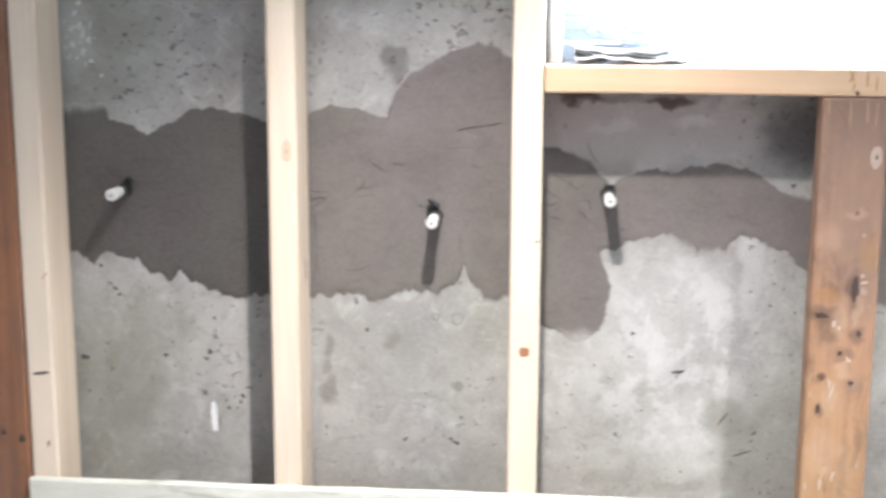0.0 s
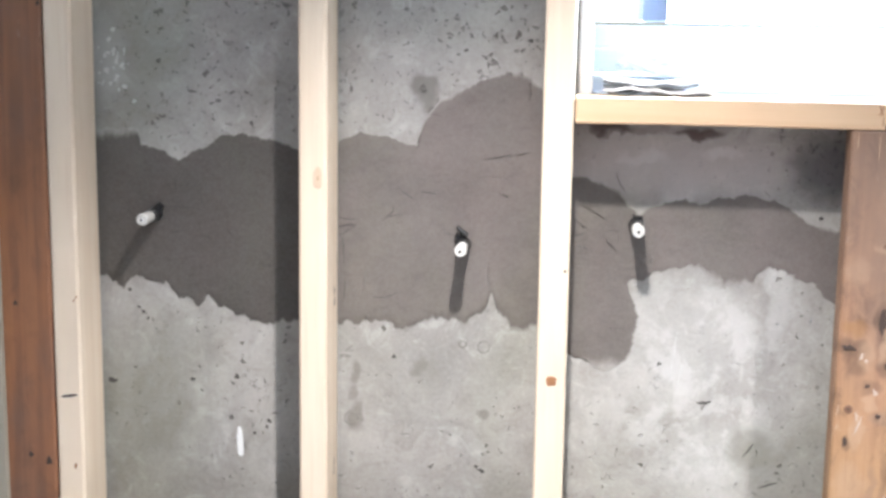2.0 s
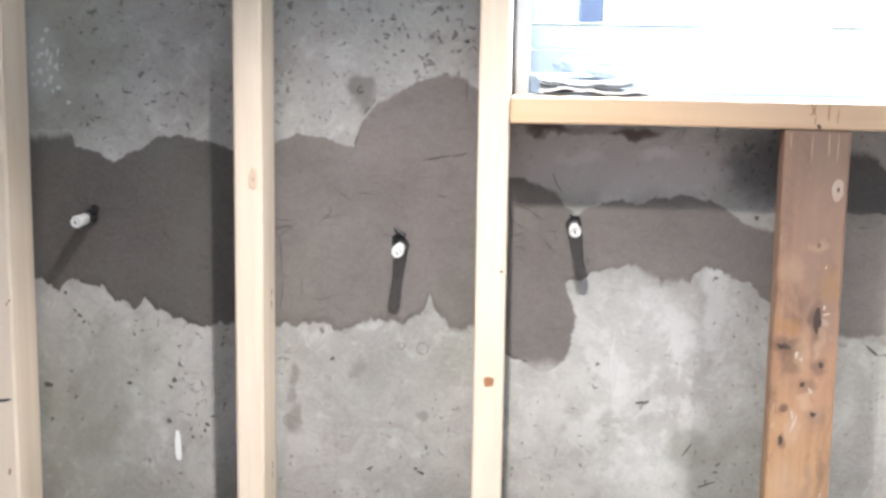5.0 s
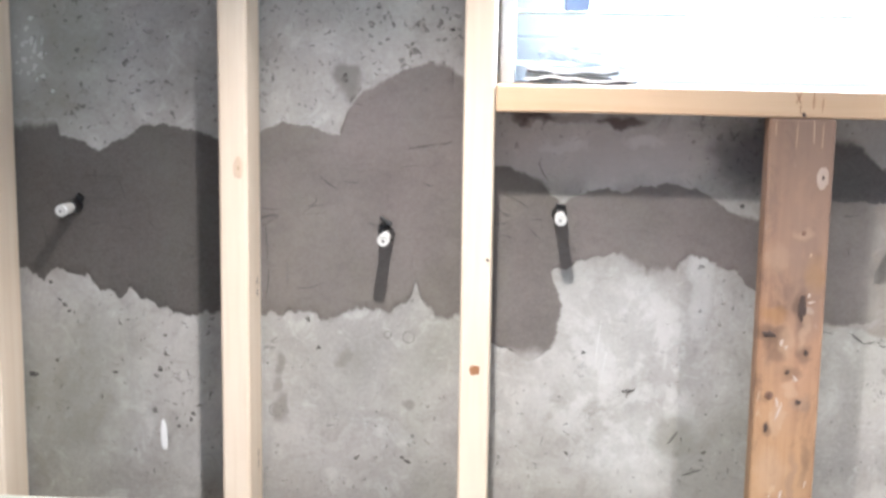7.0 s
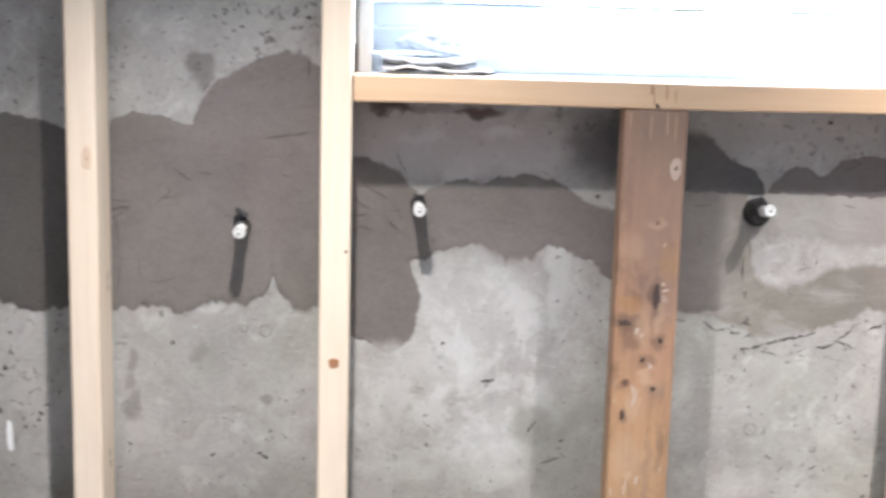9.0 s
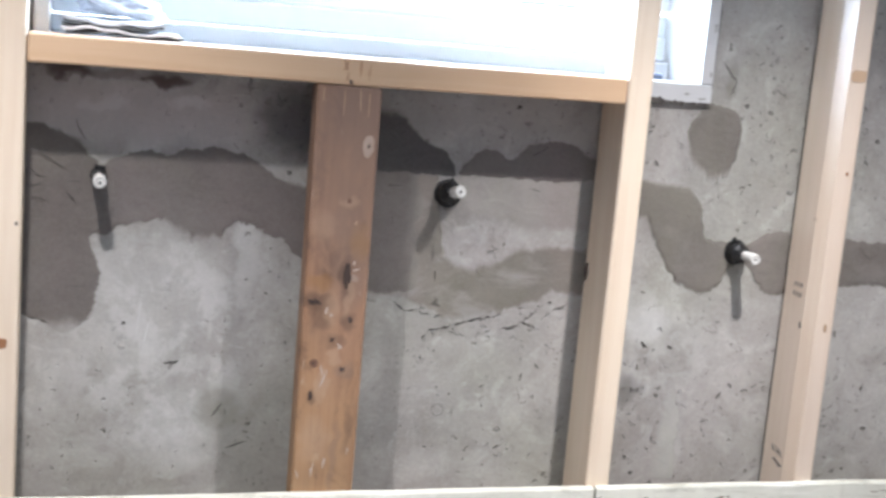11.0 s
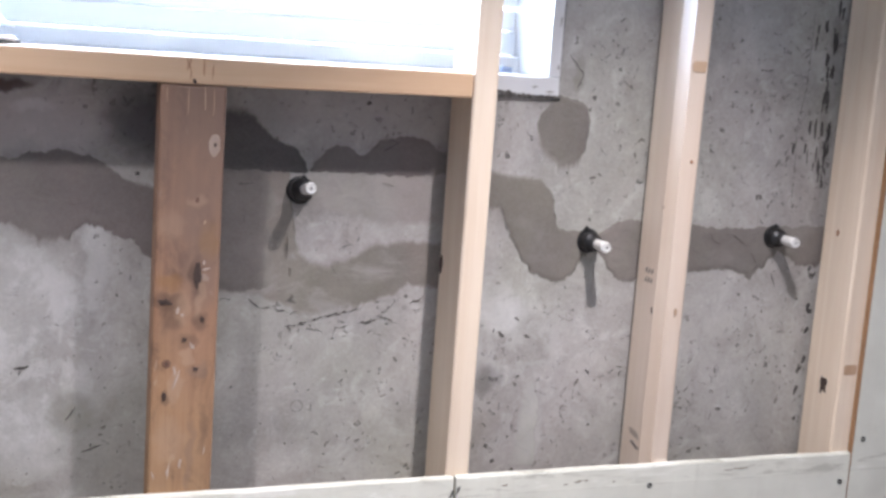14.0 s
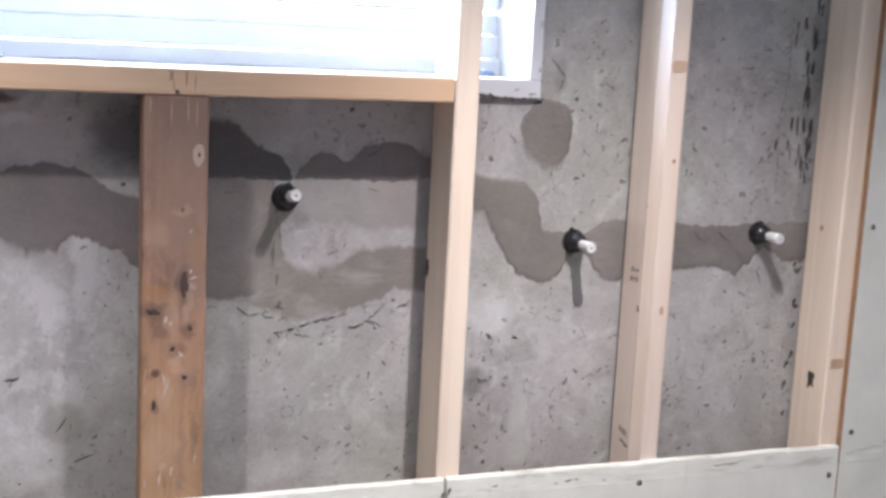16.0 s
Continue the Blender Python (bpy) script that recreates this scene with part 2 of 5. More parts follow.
def mortar(name, tone, wet=0.0, pale=0.0, older=None):
    """Trowelled repair mortar: smooth, darker than the concrete, with arcs of the trowel."""
    n = Net(name)
    p = n.where(world_space=True)
    cloud = n.noise(p, 5, 5, 0.62)
    blotch = n.noise(p, 19, 4, 0.6, 0.8)
    sweep = n.noise(n.where((1.6, 1, 3.4), world_space=True), 9, 3, 0.5, 2.2)
    grain = n.noise(p, 260, 2, 0.6)
    col = n.ramp(cloud, (0.3, tuple(c * 0.78 for c in tone)), (0.7, tuple(c * 1.2 for c in tone)))
    col = n.mix(n.span(sweep, 0.52, 0.70, 0, 0.32), col, tuple(c * 0.72 for c in tone))
    col = n.mix(n.span(blotch, 0.54, 0.72, 0, 0.35), col, (tone[0] * 0.80, tone[1] * 0.79, tone[2] * 0.74))
    col = n.mix(n.span(blotch, 0.42, 0.26, 0, 0.22), col, tuple(c * 1.25 for c in tone))
    col = n.mix(0.07, col, n.ramp(grain, (0.3, (0.05, 0.05, 0.05)), (0.7, (0.4, 0.4, 0.39))))
    hue = n.noise(n.where((1, 1, 0.6), (1.3, 0, 4.7), world_space=True), 6.0, 4, 0.6, 0.8)
    col = n.mix(1.0, col, n.ramp(hue, (0.32, (1.05, 0.98, 0.98)), (0.50, (1.02, 0.995, 0.98)), (0.68, (0.99, 0.99, 0.91))), "MULTIPLY")
    if pale:
        swirl = n.noise(n.where((1.2, 1, 2.6), (0.2, 0, 0.4), world_space=True), 5.5, 6, 0.68, 0.4)
        col = n.mix(n.span(swirl, 0.49, 0.66, 0, pale), col, (0.40, 0.385, 0.365))
        col = n.mix(n.span(swirl, 0.42, 0.28, 0, pale * 0.5), col, tuple(c * 0.62 for c in tone))
    # a few drag lines of the trowel
    lines = n.noise(n.where((1.3, 1, 4.2), (0.3, 0, 0.1), world_space=True), 3.4, 2, 0.4, 0.7)
    line = n.math("MULTIPLY", n.span(n.math("ABSOLUTE", n.math("SUBTRACT", lines, 0.5)), 0.005, 0.0), n.span(n.noise(p, 13, 2), 0.57, 0.63))
    col = n.mix(n.math("MULTIPLY", line, 0.75), col, (0.045, 0.042, 0.04))
    h = n.math("ADD", n.math("MULTIPLY", sweep, 0.5), n.math("ADD", n.math("MULTIPLY", grain, 0.06), n.math("MULTIPLY", line, -0.3)))
    # where the skim is thin, the concrete or an older skim shows through
    skim = n.nodes.new("ShaderNodeAttribute")
    skim.attribute_name = "skim"
    tear = n.math("ADD", n.math("MULTIPLY", n.noise(p, 70, 5, 0.7, 0.4), 0.55), n.math("MULTIPLY", n.noise(n.where((30, 1, 9), world_space=True), 1.0, 4, 0.6), 0.45))
    full = n.span(n.math("ADD", skim.outputs["Fac"], n.math("MULTIPLY", n.math("SUBTRACT", tear, 0.5), 0.9)), 0.10, 0.80)
    if older:
        under, relief = n.ramp(cloud, (0.3, tuple(c * 0.8 for c in older)), (0.7, tuple(c * 1.2 for c in older))), h
    else:
        under, relief, _ = cast_grey(n, p, CAST)
    col = n.mix(full, under, col)
    return n.finish(col, 0.85 - wet * 0.25, n.mix(full, relief, h), 0.0016)


def wood(name, pale, dark, streak=0.5, rough=0.62, along="z", dirt=0.0, spots=()):
    """Sawn softwood with grain along one axis."""
    n = Net(name)
    rnd = n.node("ShaderNodeObjectInfo", 5)
    base = n.node("ShaderNodeTexCoord", 3)
    shift = n.node("ShaderNodeVectorMath", 0, {"operation": "ADD"}, i0=base,
                   i1=n.node("ShaderNodeVectorMath", 0, {"operation": "SCALE"}, i0=(7.3, 3.1, 5.7), Scale=rnd))
    long = {"z": (1, 1, 0.045), "x": (0.045, 1, 1)}[along]
    g = n.node("ShaderNodeMapping", Vector=shift, Scale=long)
    rings = n.noise(g, 42, 3, 0.55, 0.8)
    fine = n.noise(g, 260, 2, 0.6)
    broad = n.noise(n.node("ShaderNodeMapping", Vector=shift, Scale=tuple(0.25 if s < 1 else 1 for s in long)), 9, 3, 0.6)
    col = n.mix(n.span(rings, 0.40, 0.68, 0, streak), pale, dark)
    col = n.mix(n.span(fine, 0.5, 0.75, 0, streak * 0.5), col, dark)
    col = n.mix(n.span(broad, 0.52, 0.72, 0, 0.35), col, tuple(c * 0.78 for c in pale))
    if dirt:
        drift = n.noise(n.node("ShaderNodeMapping", Vector=shift, Scale=(1, 1, 0.5)), 6, 4, 0.6)
        col = n.mix(n.span(drift, 0.42, 0.66, 0, 0.55), col, tuple(0.5 * c + 0.055 for c in dark))
        col = n.mix(n.span(drift, 0.45, 0.30, 0, 0.40), col, (pale[0] * 1.25, pale[1] * 1.15, pale[2] * 0.95))
        smut = n.noise(n.node("ShaderNodeMapping", Vector=shift, Scale=(1, 1, 0.55)), 26, 6, 0.72, 0.6)
        col = n.mix(n.span(smut, 0.50, 0.70, 0, dirt), col, tuple(0.42 * c + 0.012 for c in dark))
        col = n.mix(n.span(smut, 0.42, 0.28, 0, dirt * 0.6), col, (pale[0] * 1.2, pale[1] * 1.22, pale[2] * 1.25))
        col = n.mix(n.span(n.noise(n.node("ShaderNodeMapping", Vector=shift, Scale=(1, 1, 0.4)), 55, 3, 0.6), 0.68, 0.76, 0, dirt * 0.5), col, (0.46, 0.37, 0.31))
    if dirt > 0.5:
        # less weathered, more yellow wood towards the foot
        local = n.nodes.new("ShaderNodeSeparateXYZ")
        n.links.new(base, local.inputs[0])
        edge = n.math("ADD", local.outputs[2], n.math("MULTIPLY", broad, 0.5))
        col = n.mix(n.span(edge, 1.42, 1.15, 0, 0.65), col, n.mix(1.0, col, (1.22, 1.26, 0.98), "MULTIPLY"))
    if spots:
        col = spotted(n, col, base, spots, 0.03, 40.0)
    h = n.math("ADD", n.math("MULTIPLY", rings, 0.5), n.math("MULTIPLY", fine, 0.3))
    return n.finish(col, n.span(broad, 0.3, 0.7, rough - 0.08, rough + 0.1), h, 0.0006)


def plain(name, tone, rough, vary=0.12, scale=14, metal=0.0, bump=0.0004, stain=None):
    n = Net(name)
    p = n.where(world_space=True)
    a = n.noise(p, scale, 5, 0.62)
    b = n.noise(p, scale * 14, 2, 0.5)
    col = n.ramp(a, (0.28, tuple(c * (1 - vary) for c in tone)), (0.72, tuple(min(c * (1 + vary), 0.95) for c in tone)))
    if stain:
        col = n.mix(n.span(n.noise(p, scale * 2.3, 5, 0.7), 0.58, 0.75, 0, 0.5), col, stain)
    return n.finish(col, n.span(a, 0.3, 0.7, rough - 0.06, rough + 0.06), n.math("ADD", a, n.math("MULTIPLY", b, 0.4)), bump, metal)


def translucent(mat, share):
    """Lets a share of the daylight behind a plastic glow through, added in place of lens bloom."""
    nodes, links = mat.node_tree.nodes, mat.node_tree.links
    glow, both = nodes.new("ShaderNodeBsdfTranslucent"), nodes.new("ShaderNodeMixShader")
    glow.inputs["Color"].default_value = (0.9, 0.93, 0.96, 1)
    both.inputs[0].default_value = share
    links.new(nodes["Principled BSDF"].outputs[0], both.inputs[1])
    links.new(glow.outputs[0], both.inputs[2])
    links.new(both.outputs[0], nodes["Material Output"].inputs["Surface"])


def paper(name, tone):
    """Plasterboard paper: faint mottling, vertical rubs, and scuffs along the pressed edge band."""
    n = Net(name)
    p = n.where(world_space=True)
    a = n.noise(p, 11, 5, 0.62)
    col = n.ramp(a, (0.28, tuple(c * 0.90 for c in tone)), (0.72, tuple(c * 1.08 for c in tone)))
    rub = n.noise(n.where((60, 1, 3), world_space=True), 1.0, 4, 0.6)
    col = n.mix(n.span(rub, 0.55, 0.75, 0, 0.25), col, (0.44, 0.435, 0.37))
    at = n.nodes.new("ShaderNodeSeparateXYZ")
    n.links.new(p, at.inputs[0])
    rim = n.math("MULTIPLY", n.span(at.outputs[2], 0.886, 0.892), n.span(at.outputs[2], 0.925, 0.922))
    scuff = n.noise(n.where((9, 1, 55), world_space=True), 1.0, 5, 0.68, 0.6)
    col = n.mix(n.math("MULTIPLY", rim, n.span(scuff, 0.53, 0.66, 0, 0.55)), col, (0.30, 0.29, 0.24))
    col = n.mix(n.math("MULTIPLY", rim, n.span(scuff, 0.45, 0.34, 0, 0.6)), col, (0.74, 0.735, 0.68))
    seam = n.span(n.math("ABSOLUTE", n.math("SUBTRACT", at.outputs[2], 0.8885)), 0.0016, 0.0003)
    col = n.mix(n.math("MULTIPLY", seam, n.span(n.noise(n.where((14, 1, 1), world_space=True), 1.0, 3), 0.42, 0.6, 0, 0.45)), col, (0.34, 0.33, 0.28))
    return n.finish(col, 0.85, n.math("ADD", a, n.math("MULTIPLY", scuff, 0.5)), 0.0005)


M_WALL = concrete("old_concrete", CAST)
M_PATCH = mortar("fresh_mortar", (0.152, 0.136, 0.125), 0.3)
M_PATCH_DAMP = mortar("dampish_mortar", (0.088, 0.080, 0.072), 0.4)
M_KNOT_OLD = wood("old_knot_wood", (0.15, 0.080, 0.052), (0.09, 0.045, 0.03), 0.6)
M_PATCH_DARK = mortar("dark_mortar", (0.085, 0.080, 0.078), 0.6)
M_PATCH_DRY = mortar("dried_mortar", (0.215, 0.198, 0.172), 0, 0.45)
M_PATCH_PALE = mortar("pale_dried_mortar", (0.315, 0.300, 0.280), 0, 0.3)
# pale mortar's darker copy, with the sill's shadow in its colour
M_PATCH_LOBE = mortar("sill_shadow_mortar", (0.170, 0.152, 0.144), 0.2)
M_PATCH_GREY = mortar("grey_mortar", (0.172, 0.157, 0.140), 0.15, 0.12)
# mortar tone that holds part of the old board's shadow
M_PATCH_EDGE = mortar("board_shadow_mortar", (0.150, 0.136, 0.124), 0.2, older=(0.235, 0.217, 0.190))
M_LIME = mortar("lime_run", (0.46, 0.455, 0.44), 0, 0.2)
M_STUD = wood("new_spruce", (0.72, 0.605, 0.475), (0.58, 0.435, 0.305), 0.34)
M_STUD_SMOOTH = wood("planed_spruce", (0.70, 0.575, 0.46), (0.57, 0.42, 0.30), 0.34, rough=0.36)
M_STUD_SMOOTH.node_tree.nodes["Principled BSDF"].inputs["Coat Weight"].default_value = 1.0
M_STUD_SMOOTH.node_tree.nodes["Principled BSDF"].inputs["Coat Roughness"].default_value = 0.30
M_STUD_SMOOTH.node_tree.nodes["Principled BSDF"].inputs["Coat IOR"].default_value = 2.4
M_PAINT_DRIP = plain("white_paint_drip", (0.85, 0.85, 0.84), 0.4, 0.04, 60)
M_SILL = wood("sill_spruce", (0.61, 0.42, 0.265), (0.51, 0.315, 0.185), 0.34, along="x")
# Stains of the old board, from its foot: bruises round the nails, grey weathering at the top, scraped spots
BRUISE, GREYED, SCRAPED = (0.085, 0.052, 0.036), (0.20, 0.132, 0.098), (0.40, 0.275, 0.185)
OLD_SPOTS = [
    (0.000, 1.36, 0.060, 0.13, 0.95, 0.50, GREYED), (0.020, 1.20, 0.022, 0.05, 0.95, 0.40, GREYED), (0.028, 1.235, 0.012, 0.02, 0.9, 0.40, (0.25, 0.14, 0.05)),
    (0.013, 1.187, 0.0095, 0.026, 0.95, 0.75, BRUISE), (-0.026, 1.150, 0.019, 0.013, 0.9, 0.65, BRUISE), (-0.020, 1.125, 0.014, 0.016, 0.95, 0.5, BRUISE),
    (-0.022, 1.178, 0.016, 0.010, 0.9, 0.45, (0.26, 0.13, 0.04)), (0.022, 1.125, 0.009, 0.013, 0.9, 0.55, BRUISE), (0.004, 1.096, 0.012, 0.010, 0.95, 0.4, BRUISE),
    (0.018, 1.055, 0.013, 0.012, 0.9, 0.45, (0.17, 0.125, 0.10)), (-0.024, 1.018, 0.008, 0.011, 0.9, 0.5, BRUISE), (0.002, 1.075, 0.006, 0.010, 0.8, 0.45, SCRAPED),
    (-0.005, 1.140, 0.010, 0.020, 0.95, 0.35, SCRAPED), (0.018, 1.160, 0.006, 0.030, 0.9, 0.4, SCRAPED), (0.026, 1.185, 0.009, 0.006, 0.8, 0.6, (0.34, 0.27, 0.22)),
    (-0.012, 1.035, 0.007, 0.025, 0.9, 0.45, SCRAPED), (-0.018, 0.955, 0.020, 0.03, 0.95, 0.4, SCRAPED), (0.012, 0.93, 0.006, 0.05, 0.95, 0.45, GREYED), (0.030, 0.97, 0.006, 0.03, 0.95, 0.45, BRUISE),
    (0.010, 1.29, 0.012, 0.008, 0.95, 0.4, SCRAPED), (-0.024, 1.255, 0.016, 0.018, 0.95, 0.3, SCRAPED),
]
M_OLD = wood("old_brown_board", (0.318, 0.184, 0.112), (0.205, 0.104, 0.063), 0.6, dirt=0.6, spots=OLD_SPOTS)
M_OLD_STUD = wood("old_red_stud", (0.27, 0.118, 0.056), (0.155, 0.070, 0.040), 0.7, dirt=0.3)
M_KNOT = wood("knot_wood", (0.34, 0.16, 0.075), (0.20, 0.085, 0.04), 0.6)
M_KNOT_GREY = wood("grey_knot_wood", (0.40, 0.31, 0.25), (0.30, 0.22, 0.17), 0.5)
M_KNOT_PALE = wood("pale_knot_wood", (0.47, 0.33, 0.22), (0.36, 0.22, 0.13), 0.6)
M_KNOT_FAINT = wood("faint_knot_wood", (0.60, 0.455, 0.33), (0.50, 0.35, 0.23), 0.6)
M_KNOT_DARK = plain("dark_knot", (0.048, 0.030, 0.024), 0.7)
M_BOARD = paper("plasterboard_paper", (0.60, 0.60, 0.525))
M_KRAFT = plain("brown_board_edge", (0.27, 0.15, 0.075), 0.85, 0.2, 40)
M_PAINT = plain("white_window_paint", (0.60, 0.60, 0.60), 0.5, 0.05, 20, stain=(0.60, 0.58, 0.55))
M_VINYL = plain("white_vinyl", (0.84, 0.85, 0.86), 0.35, 0.03, 10)
# added glow that stands in for the bloom over the sash
translucent(M_VINYL, 0.11)
M_BLACK = plain("black_rubber", (0.012, 0.012, 0.013), 0.33, 0.2, 50)
M_WHITE_PLASTIC = plain("white_plastic", (0.62, 0.61, 0.585), 0.4, 0.06, 70, stain=(0.45, 0.43, 0.40))
M_STEEL = plain("dark_screw_steel", (0.04, 0.04, 0.042), 0.45, 0.2, 200, metal=0.7)
M_INK = plain("dark_ink", (0.045, 0.035, 0.04), 0.8, 0.3, 120)
M_CLOTH = plain("white_sheeting", (0.74, 0.76, 0.80), 0.5, 0.05, 30)
M_CREASE_SHADE = plain("sheeting_crease_shade", (0.10, 0.11, 0.12), 0.6, 0.2, 40)
M_ROOM = plain("painted_room_wall", (0.80, 0.765, 0.76), 0.8, 0.05, 6)
M_FLOOR = plain("grey_floor_slab", (0.62, 0.595, 0.60), 0.8, 0.15, 5)
M_CEIL = plain("ceiling_paint", (0.82, 0.82, 0.81), 0.85, 0.04, 6)
M_CRUMB = plain("crumbled_mortar", (0.13, 0.12, 0.11), 0.95, 0.5, 90, bump=0.003)
M_SMEAR = plain("dull_paint_smear", (0.42, 0.35, 0.30), 0.8, 0.2, 60)
M_CLOTH_GREY = plain("cloudy_sheeting", (0.50, 0.53, 0.59), 0.4, 0.40, 60)
M_TAN = plain("tan_board_face", (0.30, 0.275, 0.225), 0.85, 0.12, 9)
M_PAINT_WORN = plain("worn_paint", (0.36, 0.35, 0.33), 0.8, 0.3, 120)
M_CRACK = plain("crack_dirt", (0.075, 0.070, 0.064), 0.95, 0.4, 80)
M_CHIP = plain("pale_spall", (0.52, 0.52, 0.50), 0.9, 0.1, 60, bump=0.002)
M_RING = plain("grey_bubble_rim", (0.22, 0.21, 0.19), 0.9, 0.45, 160)
M_SCUFF = plain("brown_scuff", (0.20, 0.165, 0.12), 0.9, 0.4, 150)
M_GREY_LATCH = plain("blue_grey_latch", (0.16, 0.19, 0.27), 0.5)
M_GROUND = plain("light_gravel", (0.45, 0.44, 0.42), 0.9, 0.2, 12)


def glass():
    n = Net("window_glass")
    n.bsdf.inputs["Transmission Weight"].default_value = 1.0
    return n.finish((0.97, 0.98, 0.98), 0.02)


M_GLASS = glass()


# ---- building helpers ----
def part(name, bm, material, parent=None, label="", smooth=False):
    me = bpy.data.meshes.new(name)
    bm.to_mesh(me)
    bm.free()
    me.materials.append(material)
    if smooth:
        for f in me.polygons:
            f.use_smooth = True
    ob = new(name, me)
    if parent is not None:
        ob.parent = parent
    if label:
        tagged(ob, label)
    return ob


def empty(name, x, y, z, label, category, group="", kind=""):
    ob = new(name)
    ob.empty_display_size = 0.02
    ob.location = (x, y, z)
    return tagged(ob, label, category, group, kind)


def box(x0, x1, y0, y1, z0, z1, bevel=0.0, segments=2, bm=None):
    fresh = bmesh.new()
    bmesh.ops.create_cube(fresh, size=1.0)
    for v in fresh.verts:
        v.co = ((x0 + x1) / 2 + v.co.x * (x1 - x0), (y0 + y1) / 2 + v.co.y * (y1 - y0), (z0 + z1) / 2 + v.co.z * (z1 - z0))
    if bevel:
        bmesh.ops.bevel(fresh, geom=fresh.edges[:], offset=bevel, segments=segments, affect="EDGES", profile=0.5)
    if bm is None:
        return fresh
    me = bpy.data.meshes.new("tmp")
    fresh.to_mesh(me)
    fresh.free()
    bm.from_mesh(me)
    bpy.data.meshes.remove(me)
    return bm


def lathe(profile, sides=28, bm=None):
    """A turned body round -y: profile of (distance from the wall, radius)."""
    bm = bm or bmesh.new()
    rings = []
    for d, r in profile:
        if r < 1e-6:
            rings.append([bm.verts.new((0, -d, 0))])
        else:
            rings.append([bm.verts.new((r * math.cos(a), -d, r * math.sin(a))) for a in (2 * math.pi * k / sides for k in range(sides))])
    for a, b in zip(rings, rings[1:]):
        for k in range(sides):
            j = (k + 1) % sides
            if len(a) == 1:
                bm.faces.new((a[0], b[j], b[k]))
            elif len(b) == 1:
                bm.faces.new((a[k], a[j], b[0]))
            else:
                bm.faces.new((a[k], a[j], b[j], b[k]))
    bmesh.ops.recalc_face_normals(bm, faces=bm.faces[:])
    return bm


def blot(rx, rz, thick, rough=0.25, sides=22, seed=0.0):
    """A flat uneven disc that faces -y, with a low rounded rim."""
    bm = bmesh.new()
    rim, top = [], []
    for k in range(sides):
        a = 2 * math.pi * k / sides
        w = 1 + rough * noise.fractal((math.cos(a) * 1.5 + seed * 3.1, math.sin(a) * 1.5, seed * 1.3), 0.7, 2.2, 4)
        w = max(w, 0.35)
        rim.append(bm.verts.new((rx * w * math.cos(a), 0, rz * w * math.sin(a))))
        top.append(bm.verts.new((rx * w * 0.8 * math.cos(a), -thick, rz * w * 0.8 * math.sin(a))))
    for k in range(sides):
        j = (k + 1) % sides
        bm.faces.new((rim[k], rim[j], top[j], top[k]))
    mid = bm.verts.new((0, -thick, 0))
    for k in range(sides):
        bm.faces.new((top[k], top[(k + 1) % sides], mid))
    bmesh.ops.recalc_face_normals(bm, faces=bm.faces[:])
    return bm


def band(rx, rz, thick, seed=0.0, sides=28):
    """A low oblong plate with rounded corners that faces -y."""
    bm = bmesh.new()
    rim, top = [], []
    for k in range(sides):
        a = 2 * math.pi * (k + 0.5) / sides
        c, d = math.cos(a), math.sin(a)
        w = (c**6 + d**6) ** (-1 / 6) * (1 + 0.10 * noise.noise((c * 2 + seed, d * 2, seed)))
        rim.append(bm.verts.new((rx * w * c, 0, rz * w * d)))
        top.append(bm.verts.new((rx * w * c * 0.97, -thick, rz * w * d * 0.9)))
    for k in range(sides):
        j = (k + 1) % sides
        bm.faces.new((rim[k], rim[j], top[j], top[k]))
    bm.faces.new(top)
    bmesh.ops.recalc_face_normals(bm, faces=bm.faces[:])
    return bm


def moved(ob, x, y, z, ry=0.0, rz=0.0):
    ob.matrix_basis = pose(x, y, z, 0, ry, rz)
    return ob


# ---- the setting ----
X0, X1, Y0, TOP, FRONT, BACK = -2.4, 3.2, -4.2, 2.32, -0.100, -0.011
WX0, WX1, WZ0, WZ1 = 0.004, 0.988, 1.489, 1.96


def wall_with_opening():
    bm = bmesh.new()
    for a in ((X0, WX0, 0, TOP), (WX1, X1, 0, TOP), (WX0, WX1, 0, WZ0), (WX0, WX1, WZ1, TOP)):
        box(a[0], a[1], 0.0, 0.26, a[2], a[3], bm=bm)
    bmesh.ops.remove_doubles(bm, verts=bm.verts[:], dist=1e-4)
    return bm


WALL = tagged(part("wall_foundation", wall_with_opening(), M_WALL), "bare grey cast concrete foundation wall with stains and air holes", "wall", kind="structure")
tagged(part("floor", box(X0, X1, Y0, 0.0, -0.12, 0.0), M_FLOOR), "grey concrete basement floor slab", "floor", kind="structure")
tagged(part("ceiling", box(X0 - 0.1, X1 + 0.1, Y0 - 0.1, 0.26, TOP, TOP + 0.1), M_CEIL), "plain painted basement ceiling", "ceiling", kind="structure")
tagged(part("wall_left", box(X0 - 0.1, X0, Y0, 0.0, 0, TOP), M_ROOM), "plain painted side wall", "wall", kind="structure")
tagged(part("wall_right", box(X1, X1 + 0.1, Y0, 0.0, 0, TOP), M_ROOM), "plain painted side wall", "wall", kind="structure")
tagged(part("wall_back", box(X0 - 0.1, X1 + 0.1, Y0 - 0.1, Y0, 0, TOP), M_ROOM), "plain painted rear wall", "wall", kind="structure")
tagged(part("ground", box(-60, 60, 0.27, 90, 1.15, 1.25), M_GROUND), "pale gravel ground outside the window", "ground", kind="structure")


